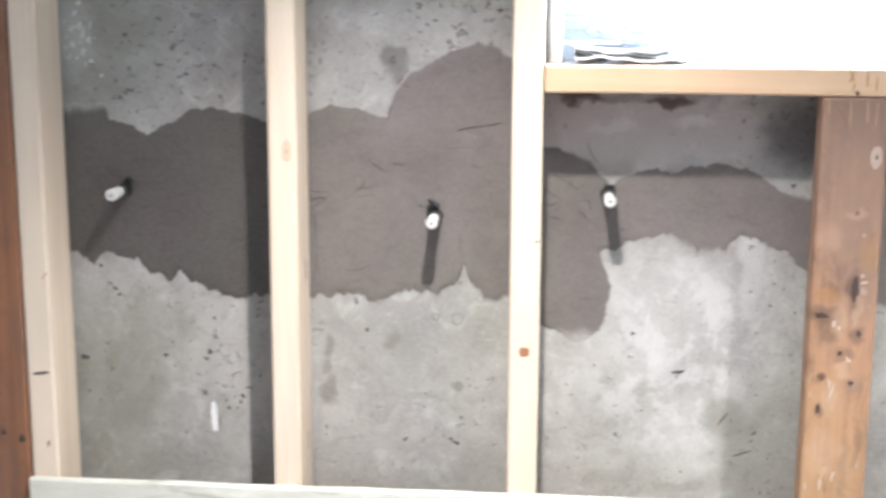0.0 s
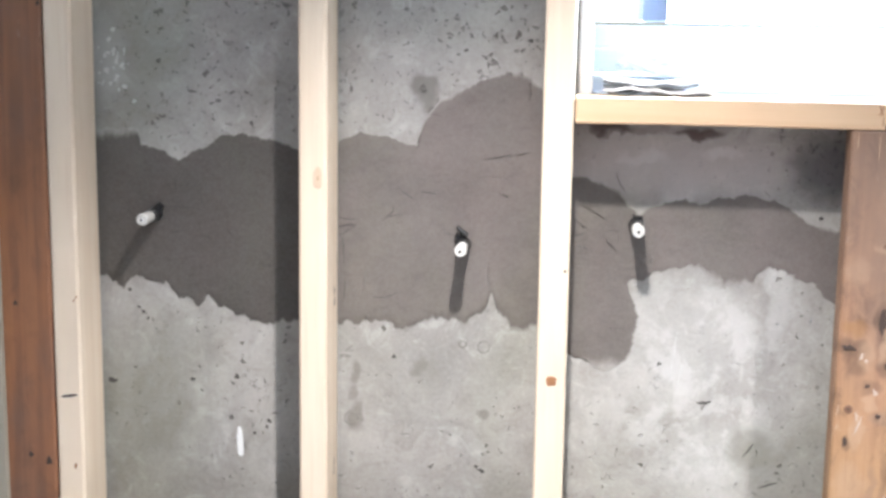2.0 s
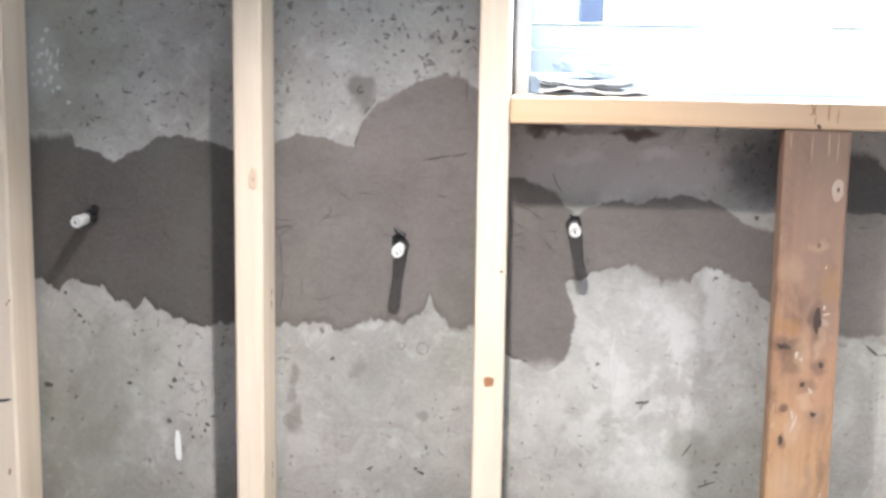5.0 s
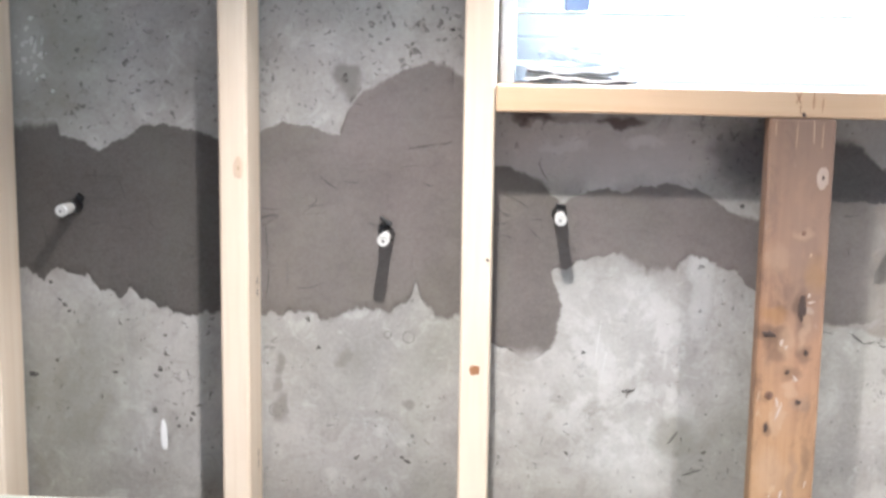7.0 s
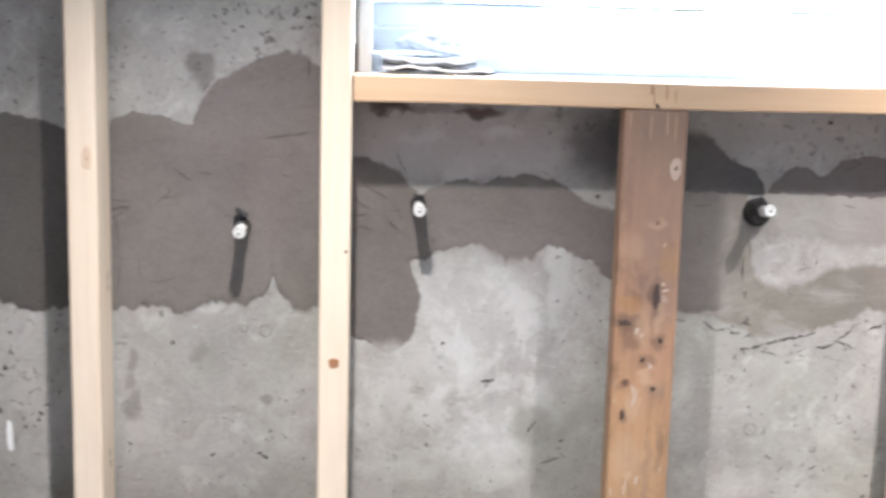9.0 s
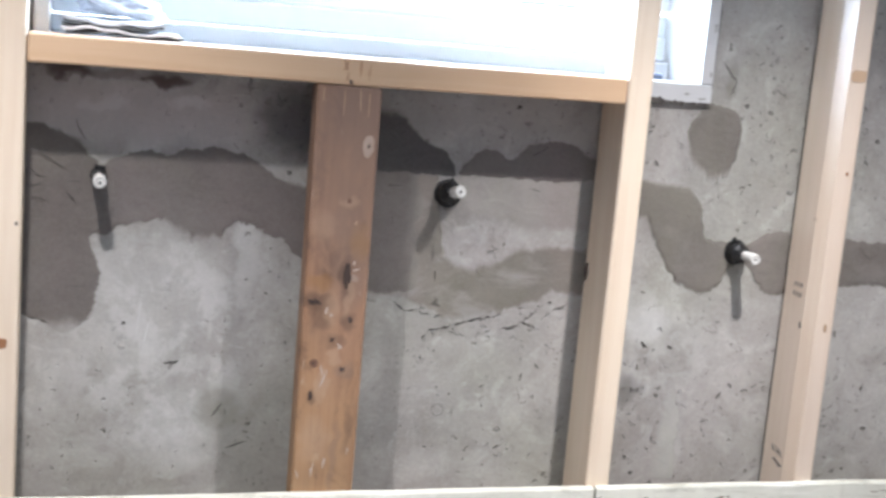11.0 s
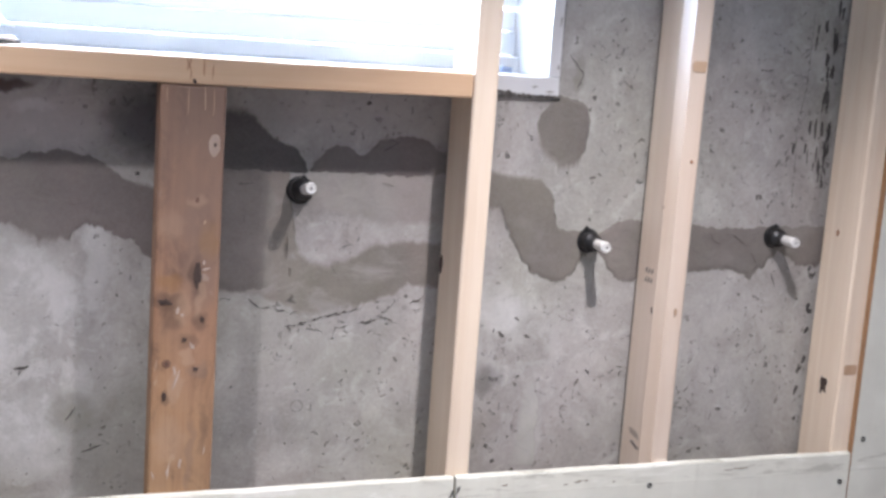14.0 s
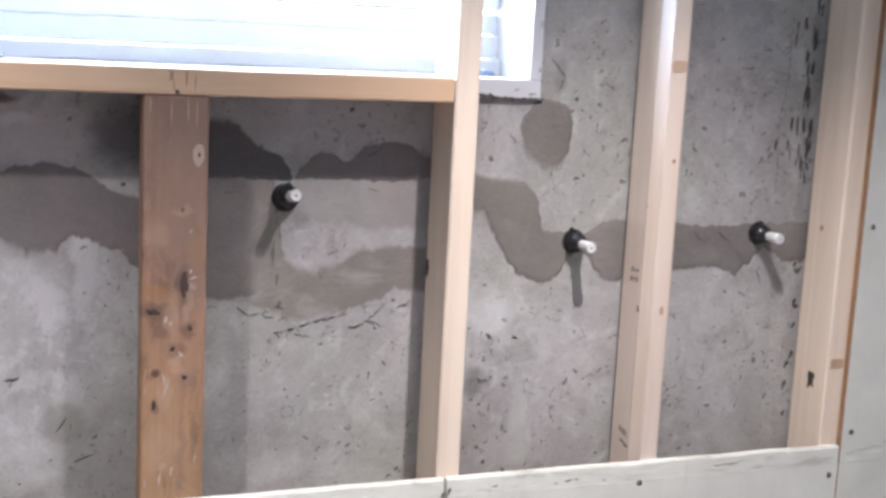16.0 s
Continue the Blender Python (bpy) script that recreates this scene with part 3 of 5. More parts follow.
# ---- window ----
def window():
    w = empty("window_1", (WX0 + WX1) / 2, 0, WZ0, "white basement window with painted frame, overexposed by daylight", "window", kind="structure")
    inv = Matrix.Translation((-(WX0 + WX1) / 2, 0, -WZ0))

    def piece(name, bm, mat, label=""):
        bmesh.ops.transform(bm, matrix=inv, verts=bm.verts[:])
        return part(name, bm, mat, w, label)

    side, low = 0.021, 0.030
    piece("frame", box(WX1 - side, WX1, -0.007, 0.20, WZ0 + low, WZ1, 0.0025), M_PAINT, "chipped white painted frame side")
    piece("frame", box(WX0, WX0 + side, -0.007, 0.20, WZ0 + low, WZ1, 0.0025), M_PAINT)
    piece("frame", box(WX0, WX1, -0.007, 0.20, WZ0, WZ0 + low, 0.0025), M_PAINT, "white painted frame bottom with crumbling mortar under it")
    piece("frame", box(WX0, WX1, -0.007, 0.20, WZ1 - side, WZ1, 0.0025), M_PAINT)
    x0, x1, z0, z1 = WX0 + side, WX1 - side, WZ0 + low, WZ1 - side
    piece("sash_track", box(x0, x1, 0.105, 0.19, z0, z0 + 0.026, 0.003), M_VINYL)
    piece("sash_rail", box(x0, x1, 0.125, 0.165, z0 + 0.0275, z0 + 0.0645, 0.003), M_VINYL)
    piece("sash_rail", box(x0, x1, 0.132, 0.165, z0 + 0.0655, z0 + 0.099, 0.003), M_VINYL)
    piece("gasket", box(0.14, 0.275, 0.130, 0.140, z0 + 0.1, z0 + 0.1035, 0.001), M_GREY_LATCH, "dark glazing gasket")
    piece("latch", box(0.097, 0.134, 0.108, 0.160, z0 + 0.104, z0 + 0.143, 0.003), M_GREY_LATCH, "blue-grey window latch")
    piece("latch_arm", box(0.098, 0.106, 0.112, 0.150, z0 + 0.1432, z0 + 0.21, 0.002), M_GREY_LATCH)
    piece("latch_arm", box(0.1105, 0.1135, 0.114, 0.150, z0 + 0.1432, z0 + 0.21, 0.001), M_GREY_LATCH)
    piece("keeper", box(0.486, 0.508, 0.112, 0.1245, z0 + 0.140, z0 + 0.185, 0.002), M_CLOTH_GREY, "pale blue window keeper")
    piece("stop_block", box(x1 - 0.045, x1 - 0.026, 0.070, 0.104, z0 + 0.0005, z0 + 0.010, 0.002), M_GREY_LATCH, "small grey stop on the window frame")
    piece("sash_stile", box(x0, x0 + 0.085, 0.125, 0.165, z0 + 0.104, z1 - 0.06, 0.004), M_VINYL)
    piece("sash_stile", box(x1 - 0.085, x1, 0.125, 0.165, z0 + 0.104, z1 - 0.06, 0.004), M_VINYL)
    piece("sash_stile", box(0.47, 0.525, 0.125, 0.165, z0 + 0.104, z1 - 0.06, 0.004), M_VINYL)
    piece("sash_rail", box(x0, x1, 0.125, 0.165, z1 - 0.059, z1, 0.004), M_VINYL)
    for a, b in ((x0 + 0.085, 0.47), (0.525, x1 - 0.085)):
        pane = piece("pane", box(a, b, 0.142, 0.147, z0 + 0.104, z1 - 0.06), M_GLASS, "clear window glass")
        pane.visible_shadow = False
    return w


WINDOW = window()


# ---- framing ----
def stud(name, x0, x1, y0, y1, z0, z1, material, label, bevel=0.0045, steps=3, wane=0.0):
    """An upright of sawn timber, with its foot at the origin; a slight wander along its length.
    A wane slants off its left front arris."""
    bm = box(x0, x1, y0, y1, z0, z1, bevel, steps)
    cx, cy = (x0 + x1) / 2, (y0 + y1) / 2
    if wane:
        bmesh.ops.bisect_plane(bm, geom=bm.verts[:] + bm.edges[:] + bm.faces[:], plane_co=(0, y0 + wane, 0), plane_no=(0, 1, 0))
        slant, edge = Vector((-0.938, -0.346, 0)), Vector((x0, y0 + wane, 0))
        for v in bm.verts:
            over = slant.x * (v.co.x - edge.x) + slant.y * (v.co.y - edge.y)
            if over > 0:
                v.co -= slant * over
    cuts = [e for e in bm.edges if abs(e.verts[0].co.z - e.verts[1].co.z) > 0.3]
    bmesh.ops.subdivide_edges(bm, edges=cuts, cuts=24, use_grid_fill=True)
    for v in bm.verts:
        v.co.x += 0.0006 * noise.noise((v.co.z * 3.1, x0 * 9, v.co.x * 4))
        v.co.y += 0.00025 * noise.noise((v.co.z * 3.7, x0 * 5, 7.7))
        v.co -= Vector((cx, cy, z0))
    ob = part(name, bm, material)
    ob.location = (cx, cy, z0)
    return tagged(ob, label, "stud", "wall studs")


def on(parent, name, bm, material, x, y, z, label="", ry=0.0, rz=0.0):
    """A mark or fitting on a thing, at a place in the world."""
    ob = part(name, bm, material, parent, label)
    ob.matrix_basis = Matrix.Translation(parent.matrix_basis.translation).inverted() @ pose(x, y, z, 0, ry, rz)
    return ob


S = [
    stud("stud", -0.735, -0.695, FRONT, BACK, 0.04, TOP, M_STUD, "pale new spruce wall stud with a dark slash mark"),
    stud("stud", -0.3765, -0.3365, FRONT, BACK, 0.04, TOP, M_STUD, "pale new spruce wall stud standing before the concrete"),
    stud("stud", -0.042, 0.000, FRONT, BACK, 0.04, TOP, M_STUD, "pale new spruce wall stud with a round knot"),
    stud("stud", 0.807, 0.845, FRONT, BACK, 0.04, TOP, M_STUD, "pale new spruce wall stud beside the window sill"),
    stud("stud", 1.153, 1.193, FRONT, BACK, 0.04, TOP, M_STUD_SMOOTH, "pale new spruce wall stud with pencil marks and a smooth wane", 0.0045, 3, 0.025),
    stud("stud", 1.511, 1.551, FRONT, BACK, 0.04, TOP, M_STUD, "pale spruce wall stud with a dark knot beside plasterboard"),
]
OLD_STUD = stud("stud", -0.822, -0.7365, FRONT + 0.001, -0.062, 0.04, TOP, M_OLD_STUD, "old dark red-brown wall stud next to a new one")
CRIPPLE = stud("cripple_board", 0.3655, 0.453, -0.0990, -0.061, 0.04, 1.4835, M_OLD, "old brown flat board with nail holes under the sill", 0.004)
tagged(CRIPPLE, category="board")


def sill():
    bm = box(0.001, 0.806, FRONT, BACK, 1.485, 1.521, 0.003)
    cuts = [e for e in bm.edges if abs(e.verts[0].co.x - e.verts[1].co.x) > 0.3]
    bmesh.ops.subdivide_edges(bm, edges=cuts, cuts=20, use_grid_fill=True)
    for v in bm.verts:
        v.co.z += 0.0012 * noise.noise((v.co.x * 4, 1.1, v.co.z * 3))
        v.co -= Vector((0.4, -0.05, 1.485))
    ob = part("window_sill", bm, M_SILL)
    ob.location = (0.4, -0.05, 1.485)
    return tagged(ob, "orange-tinted spruce sill plank nailed between two studs", "sill")


SILL = sill()
tagged(part("stud_floor_plate", box(X0, X1, FRONT, BACK, 0.0, 0.039, 0.002), M_STUD), "long timber floor plate under the studs", "plate", kind="structure")


# ---- plasterboard ----
def board(x0, x1, z0, z1, label, taper=True, face=None):
    """A sheet with a pressed-in band along its upper front edge, and a bare core on top."""
    y1, y0 = FRONT - 0.0005, FRONT - 0.0127
    e = empty("plasterboard", (x0 + x1) / 2, y1, z0, label, "plasterboard", "plasterboard sheets")
    bm = bmesh.new()
    steps = ((y1, z0), (y0, z0), (y0, z1 - 0.031), (y0 + 0.0002, z1 - 0.0295), (y0 + 0.0010, z1 - 0.003), (y0 + 0.0030, z1)) if taper else \
        ((y1, z0), (y0, z0), (y0, z1 - 0.001), (y0 + 0.001, z1))
    n = max(2, int((x1 - x0) / 0.02))
    rows = []
    for i in range(n + 1):
        x = x0 + (x1 - x0) * i / n
        wob = 0.0013 * noise.noise((x * 11, 2.2, z1)) if taper else 0.0
        rows.append([bm.verts.new((x - (x0 + x1) / 2, y - y1, z - z0 + (wob if k >= 2 else 0))) for k, (y, z) in enumerate(steps + ((y1, z1),))])
    for a, b in zip(rows, rows[1:]):
        for k in range(len(a)):
            bm.faces.new((a[k], b[k], b[(k + 1) % len(a)], a[(k + 1) % len(a)]))
    bm.faces.new(rows[0])
    bm.faces.new(rows[-1][::-1])
    bmesh.ops.recalc_face_normals(bm, faces=bm.faces[:])
    part("sheet", bm, face or M_BOARD, e)
    return e


B_LEFT = board(-0.735, 0.8165, 0.012, 0.920, "pale grey plasterboard sheet covering the lower wall")
B_MID = board(0.8205, 1.5445, 0.012, 0.920, "pale grey plasterboard sheet with dark screws on lower wall")
B_RIGHT = board(1.5475, 2.75, 0.012, TOP - 0.004, "tall pale plasterboard sheet with a brown cut edge", False)
B_FAR = board(-2.0, -0.8085, 0.012, TOP - 0.004, "tall tan plasterboard sheet ending beside the old stud", False, M_TAN)
on(B_RIGHT, "cut_edge", box(-0.0012, 0.0, 0.0, 0.0115, 0.0, 2.29), M_KRAFT, 1.5474, FRONT - 0.0122, 0.013, "brown paper cut edge")


def screw(parent, x, z):
    bm = lathe(((0.0, 0.0048), (0.0006, 0.0046), (0.0004, 0.0022), (-0.0012, 0.0)), 14)
    on(parent, "screw", bm, M_STEEL, x, FRONT - 0.0129, z)


for x, z in ((1.155, 0.886), (1.528, 0.869), (0.836, 0.80), (0.97, 0.60), (1.175, 0.60)):
    screw(B_MID, x, z)
for x, z in ((1.566, 0.943), (1.566, 1.30), (1.566, 1.60), (1.566, 0.62)):
    screw(B_RIGHT, x, z)


# ---- repair mortar ----
def ease(points, x):
    xs, zs = points[0::2], points[1::2]
    return float(np.interp(x, xs, zs))


def patch(x0, x1, top, low, material, label, thick=0.0028, ragged=0.006, step=0.003, seed=0, wander=0.005, parent=None,
          soft_top=(0, 0.003), soft_low=(0, 0.003), soft_ends=(0.002, 0.002)):
    """A skim of mortar on the wall between an upper and a lower line, with torn, feathered edges.
    Under a parent it is a tongue that hangs from it: heights come first, then the lines of its two sides.
    The soft lines say over how many metres the skim thins out to nothing."""
    bm = bmesh.new()
    skim = bm.verts.layers.float.new("skim")
    count, rows = int((x1 - x0) / step), []
    inner = (0.0, 0.012, 0.03, 0.06, 0.10, 0.16, 0.24, 0.33, 0.44, 0.56, 0.67, 0.76, 0.84, 0.90, 0.94, 0.97, 0.988, 1.0)
    for i in range(count + 1):
        x = x0 + (x1 - x0) * i / count
        t = ease(top, x) + ragged * 0.45 * noise.fractal((x * 48, 1.3 + seed, 0), 0.9, 2.1, 4) + 0.0022 * noise.fractal((x * 170, 8.8 + seed, 0), 0.8, 2.0, 3)
        spike = noise.fractal((x * 70, 5.1 + seed, 0), 0.8, 2.2, 4)
        b = ease(low, x) + ragged * (0.8 * spike + 0.5 * abs(noise.noise((x * 150, seed, 9))))
        t = max(t, b + 0.002)
        end = min(1.0, min(x - x0, x1 - x) / 0.006 + 0.05)
        row = []
        for k, u in enumerate(inner):
            z = b + (t - b) * u
            edge = min(1.0, min(z - b, t - z) / 0.009)
            cover = min(1.0, (t - z) / ease(soft_top, x) + 0.02, (z - b) / ease(soft_low, x) + 0.02, (x - x0) / soft_ends[0] + 0.02, (x1 - x) / soft_ends[1] + 0.02)
            wave = 0.0006 * noise.fractal((x * 9, z * 22, seed), 0.8, 2.0, 3)
            shove = wander * noise.fractal((z * 75, x * 25, seed + 4.0), 0.8, 2.1, 4)
            row.append(bm.verts.new((x + shove * min(1.0, end), -0.0004 - max(0.0, (thick + wave) * edge * end * (0.15 + 0.85 * cover)), z)))
            row[-1][skim] = cover
        rows.append(row)
    for a, b in zip(rows, rows[1:]):
        for k in range(len(inner) - 1):
            bm.faces.new((a[k], b[k], b[k + 1], a[k + 1]))
    if parent is not None:
        for v in bm.verts:
            v.co = (v.co.z, v.co.y, v.co.x)
        bmesh.ops.reverse_faces(bm, faces=bm.faces[:])
        return part("tongue", bm, material, parent, label, True)
    ob = part("mortar_patch", bm, material, None, "", True)
    ob["from_x"], ob["to_x"] = x0, x1
    return tagged(ob, label, "mortar patch", "mortar patches")


PATCHES = []
PATCHES.append(patch(-0.760, -0.360,
      (-0.76, 1.455, -0.636, 1.458, -0.632, 1.437, -0.597, 1.428, -0.575, 1.414, -0.555, 1.428, -0.533, 1.435, -0.512, 1.449, -0.47, 1.455, -0.436, 1.447, -0.396, 1.435, -0.36, 1.432),
      (-0.76, 1.235, -0.697, 1.232, -0.66, 1.219, -0.642, 1.235, -0.62, 1.226, -0.597, 1.224, -0.584, 1.207, -0.545, 1.193, -0.534, 1.207, -0.519, 1.194, -0.489, 1.181,
       -0.446, 1.169, -0.36, 1.171),
      M_PATCH_DAMP, "broad dark grey mortar patch smeared round an injection port", 0.0017, 0.009, seed=1,
      soft_top=(-0.70, 0.026, -0.64, 0.020, -0.628, 0.006, -0.5, 0.004, -0.36, 0.008), soft_low=(-0.62, 0.004, -0.44, 0.004, -0.42, 0.010)))
PATCHES.append(patch(-0.359, -0.018,
      (-0.36, 1.432, -0.336, 1.446, -0.303, 1.460, -0.262, 1.455, -0.235, 1.444, -0.224, 1.444, -0.217, 1.465, -0.210, 1.488, -0.19, 1.508, -0.158, 1.525,
       -0.126, 1.540, -0.095, 1.551, -0.071, 1.546, -0.02, 1.52),
      (-0.36, 1.171, -0.31, 1.174, -0.268, 1.180, -0.242, 1.167, -0.209, 1.179, -0.176, 1.186, -0.151, 1.182, -0.128, 1.194, -0.120, 1.205, -0.111, 1.223,
       -0.103, 1.205, -0.096, 1.194, -0.081, 1.175, -0.02, 1.172),
      M_PATCH, "tall grey-brown mortar patch smeared round an injection port", 0.0017, 0.009, seed=1,
      soft_top=(-0.30, 0.004, -0.22, 0.004, -0.20, 0.012, -0.12, 0.004, -0.08, 0.010), soft_low=(-0.24, 0.005, -0.20, 0.008, -0.12, 0.003, -0.09, 0.010)))
PATCHES.append(patch(-0.017, 0.465,
      (-0.017, 1.404, 0.0, 1.404, 0.029, 1.401, 0.061, 1.388, 0.085, 1.367, 0.098, 1.352, 0.114, 1.364, 0.16, 1.375, 0.184, 1.368, 0.211, 1.379, 0.249, 1.383, 0.289, 1.374,
       0.336, 1.349, 0.374, 1.339, 0.465, 1.33),
      (-0.017, 1.250, 0.07, 1.250, 0.0975, 1.253, 0.13, 1.265, 0.181, 1.277, 0.193, 1.262,
       0.226, 1.247, 0.258, 1.250, 0.279, 1.278, 0.302, 1.270, 0.338, 1.261, 0.375, 1.228, 0.465, 1.19),
      M_PATCH, "grey-brown mortar patch under the sill, hanging down in a tongue", 0.0011, 0.009, seed=2, wander=0.0062,
      soft_top=(0.02, 0.004, 0.09, 0.014, 0.12, 0.004, 0.30, 0.004, 0.34, 0.012), soft_low=(0.08, 0.002, 0.17, 0.004, 0.19, 0.020, 0.25, 0.018, 0.27, 0.004)))
patch(1.117, 1.278, (1.117, 0.058, 1.125, 0.073, 1.135, 0.087, 1.16, 0.0985, 1.20, 0.1015, 1.225, 0.096, 1.247, 0.086, 1.256, 0.092, 1.262, 0.112, 1.278, 0.115),
      (1.117, 0.052, 1.130, 0.030, 1.150, -0.016, 1.278, -0.016), M_PATCH, "mortar tongue hanging down", 0.0010, 0.007, 0.002, 2, 0.004, PATCHES[-1],
      soft_top=(1.12, 0.010, 1.16, 0.006, 1.25, 0.003), soft_ends=(0.030, 0.002))
# darkest skim, with a level lower edge
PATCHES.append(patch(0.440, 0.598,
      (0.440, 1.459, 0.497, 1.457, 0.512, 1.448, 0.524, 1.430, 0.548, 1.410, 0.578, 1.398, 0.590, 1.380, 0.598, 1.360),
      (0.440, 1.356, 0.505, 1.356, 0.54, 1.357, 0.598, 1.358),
      M_PATCH_DARK, "dark mortar smear under the sill behind a board", 0.0022, 0.005, seed=3,
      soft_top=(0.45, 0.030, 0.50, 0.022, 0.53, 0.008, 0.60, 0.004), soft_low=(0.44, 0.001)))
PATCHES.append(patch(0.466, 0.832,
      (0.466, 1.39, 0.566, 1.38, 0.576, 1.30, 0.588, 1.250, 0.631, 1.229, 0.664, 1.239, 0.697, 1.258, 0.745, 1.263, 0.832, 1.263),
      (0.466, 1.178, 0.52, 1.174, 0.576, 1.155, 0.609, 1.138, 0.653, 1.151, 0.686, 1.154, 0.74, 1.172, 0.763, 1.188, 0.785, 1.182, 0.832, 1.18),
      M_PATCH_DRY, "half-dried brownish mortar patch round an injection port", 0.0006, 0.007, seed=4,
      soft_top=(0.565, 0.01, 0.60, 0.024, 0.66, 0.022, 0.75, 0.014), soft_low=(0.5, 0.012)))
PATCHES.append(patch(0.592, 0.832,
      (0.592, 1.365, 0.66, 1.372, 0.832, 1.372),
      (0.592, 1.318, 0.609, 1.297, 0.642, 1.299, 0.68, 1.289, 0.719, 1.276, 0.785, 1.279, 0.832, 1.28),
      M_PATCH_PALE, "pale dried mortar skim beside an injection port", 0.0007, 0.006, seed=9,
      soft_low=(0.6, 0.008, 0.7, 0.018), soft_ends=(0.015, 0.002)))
# same mortar as the pale skim; the sill's shadow is painted in
PATCHES.append(patch(0.598, 0.832,
      (0.598, 1.364, 0.607, 1.378, 0.62, 1.392, 0.636, 1.403, 0.653, 1.402, 0.672, 1.391, 0.682, 1.389, 0.702, 1.411, 0.74, 1.420, 0.779, 1.416, 0.796, 1.404, 0.832, 1.398),
      (0.598, 1.357, 0.66, 1.355, 0.832, 1.354),
      M_PATCH_LOBE, "lobed mortar edge with the sill's shadow in its tone", 0.0012, 0.006, seed=7,
      soft_top=(0.62, 0.003, 0.78, 0.003, 0.80, 0.012), soft_low=(0.6, 0.001)))
# mortar darkened partly to paint the old board's shadow, fading to the right
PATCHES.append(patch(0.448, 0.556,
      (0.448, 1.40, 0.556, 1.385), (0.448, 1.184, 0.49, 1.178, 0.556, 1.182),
      M_PATCH_EDGE, "grey-brown mortar edge with the old board's shadow in its tone", 0.0016, 0.006, seed=8, soft_low=(0.45, 0.012), soft_ends=(0.002, 0.045)))
PATCHES.append(patch(0.846, 1.175,
      (0.846, 1.380, 0.886, 1.379, 0.929, 1.372, 0.974, 1.362, 0.994, 1.340, 1.004, 1.300, 1.013, 1.283, 1.05, 1.280, 1.074, 1.272, 1.107, 1.290, 1.137, 1.299, 1.175, 1.295),
      (0.846, 1.312, 0.905, 1.306, 0.929, 1.264, 0.964, 1.210, 1.015, 1.192, 1.04, 1.201, 1.056, 1.235, 1.075, 1.25, 1.098, 1.229, 1.116, 1.201, 1.138, 1.192, 1.175, 1.203),
      M_PATCH_GREY, "grey-brown mortar patch curling down to an injection port", 0.0015, 0.009, seed=5,
      soft_top=(0.85, 0.016, 0.93, 0.020, 0.97, 0.010, 1.0, 0.006, 1.06, 0.003), soft_low=(0.85, 0.014, 0.92, 0.010, 0.95, 0.004)))
PATCHES.append(patch(1.176, 1.545,
      (1.176, 1.295, 1.254, 1.297, 1.299, 1.288, 1.365, 1.289, 1.399, 1.291, 1.456, 1.290, 1.479, 1.293, 1.545, 1.289),
      (1.176, 1.205, 1.264, 1.211, 1.33, 1.216, 1.377, 1.200, 1.408, 1.221, 1.42, 1.245, 1.44, 1.240, 1.478, 1.220, 1.545, 1.222),
      M_PATCH_GREY, "narrow band of grey-brown mortar between two studs", 0.0015, 0.011, seed=6))


def round_patch(x, z, rx, rz, material, seed, thick=0.0022, fade=0.05, drag=0.42):
    """A dab that thins out towards its foot, where the brush dragged it down."""
    bm = bmesh.new()
    skim = bm.verts.layers.float.new("skim")
    bmesh.ops.create_grid(bm, x_segments=44, y_segments=44, size=1.0)
    for v in bm.verts:
        u, w = v.co.x, v.co.y
        m, r = max(abs(u), abs(w)), math.hypot(u, w)
        k = m / r if r > 1e-6 else 1.0
        a = math.atan2(w, u)
        rough = 1 + 0.13 * noise.fractal((math.cos(a) * 1.6 + seed, math.sin(a) * 1.6, seed), 0.8, 2.0, 4)
        edge = min(1.0, (1 - m) / 0.12)
        low = max(0.0, -math.sin(a + 0.35))
        v[skim] = min(1.0, (1 - m) / (fade + drag * low))
        v.co = (x + u * k * rx * rough, -0.0004 - thick * edge * v[skim] - 0.0006 * noise.noise((u * 3, w * 7, seed)) * edge, z + w * k * rz * rough)
        # brush drags hang from the lower rim
        if w < -0.55:
            v.co.z -= 0.011 * max(0.0, (-0.55 - w) / 0.45) * noise.fractal((v.co.x * 150, seed, 0.4), 0.8, 2.0, 3)
    bmesh.ops.recalc_face_normals(bm, faces=bm.faces[:])
    if sum(f.normal.y for f in bm.faces) > 0:
        bmesh.ops.reverse_faces(bm, faces=bm.faces[:])
    return part("mortar_patch", bm, material, None, "", True)


tagged(round_patch(1.005, 1.432, 0.048, 0.062, M_PATCH_GREY, 3), "oval grey mortar dab below the window corner", "mortar patch", "mortar patches")
patch(0.890, 1.050, (0.89, 1.004, 0.95, 1.000, 0.99, 1.003, 1.02, 0.996, 1.05, 0.985), (0.89, 0.945, 0.96, 0.955, 1.05, 0.972), M_LIME, "pale lime run with a ragged edge", 0.0005, 0.008, 0.003, 12, 0.003,
      WALL, soft_top=(0.89, 0.003, 1.0, 0.004, 1.05, 0.012), soft_low=(0.89, 0.045, 1.05, 0.012), soft_ends=(0.002, 0.04)).name = "lime_run"


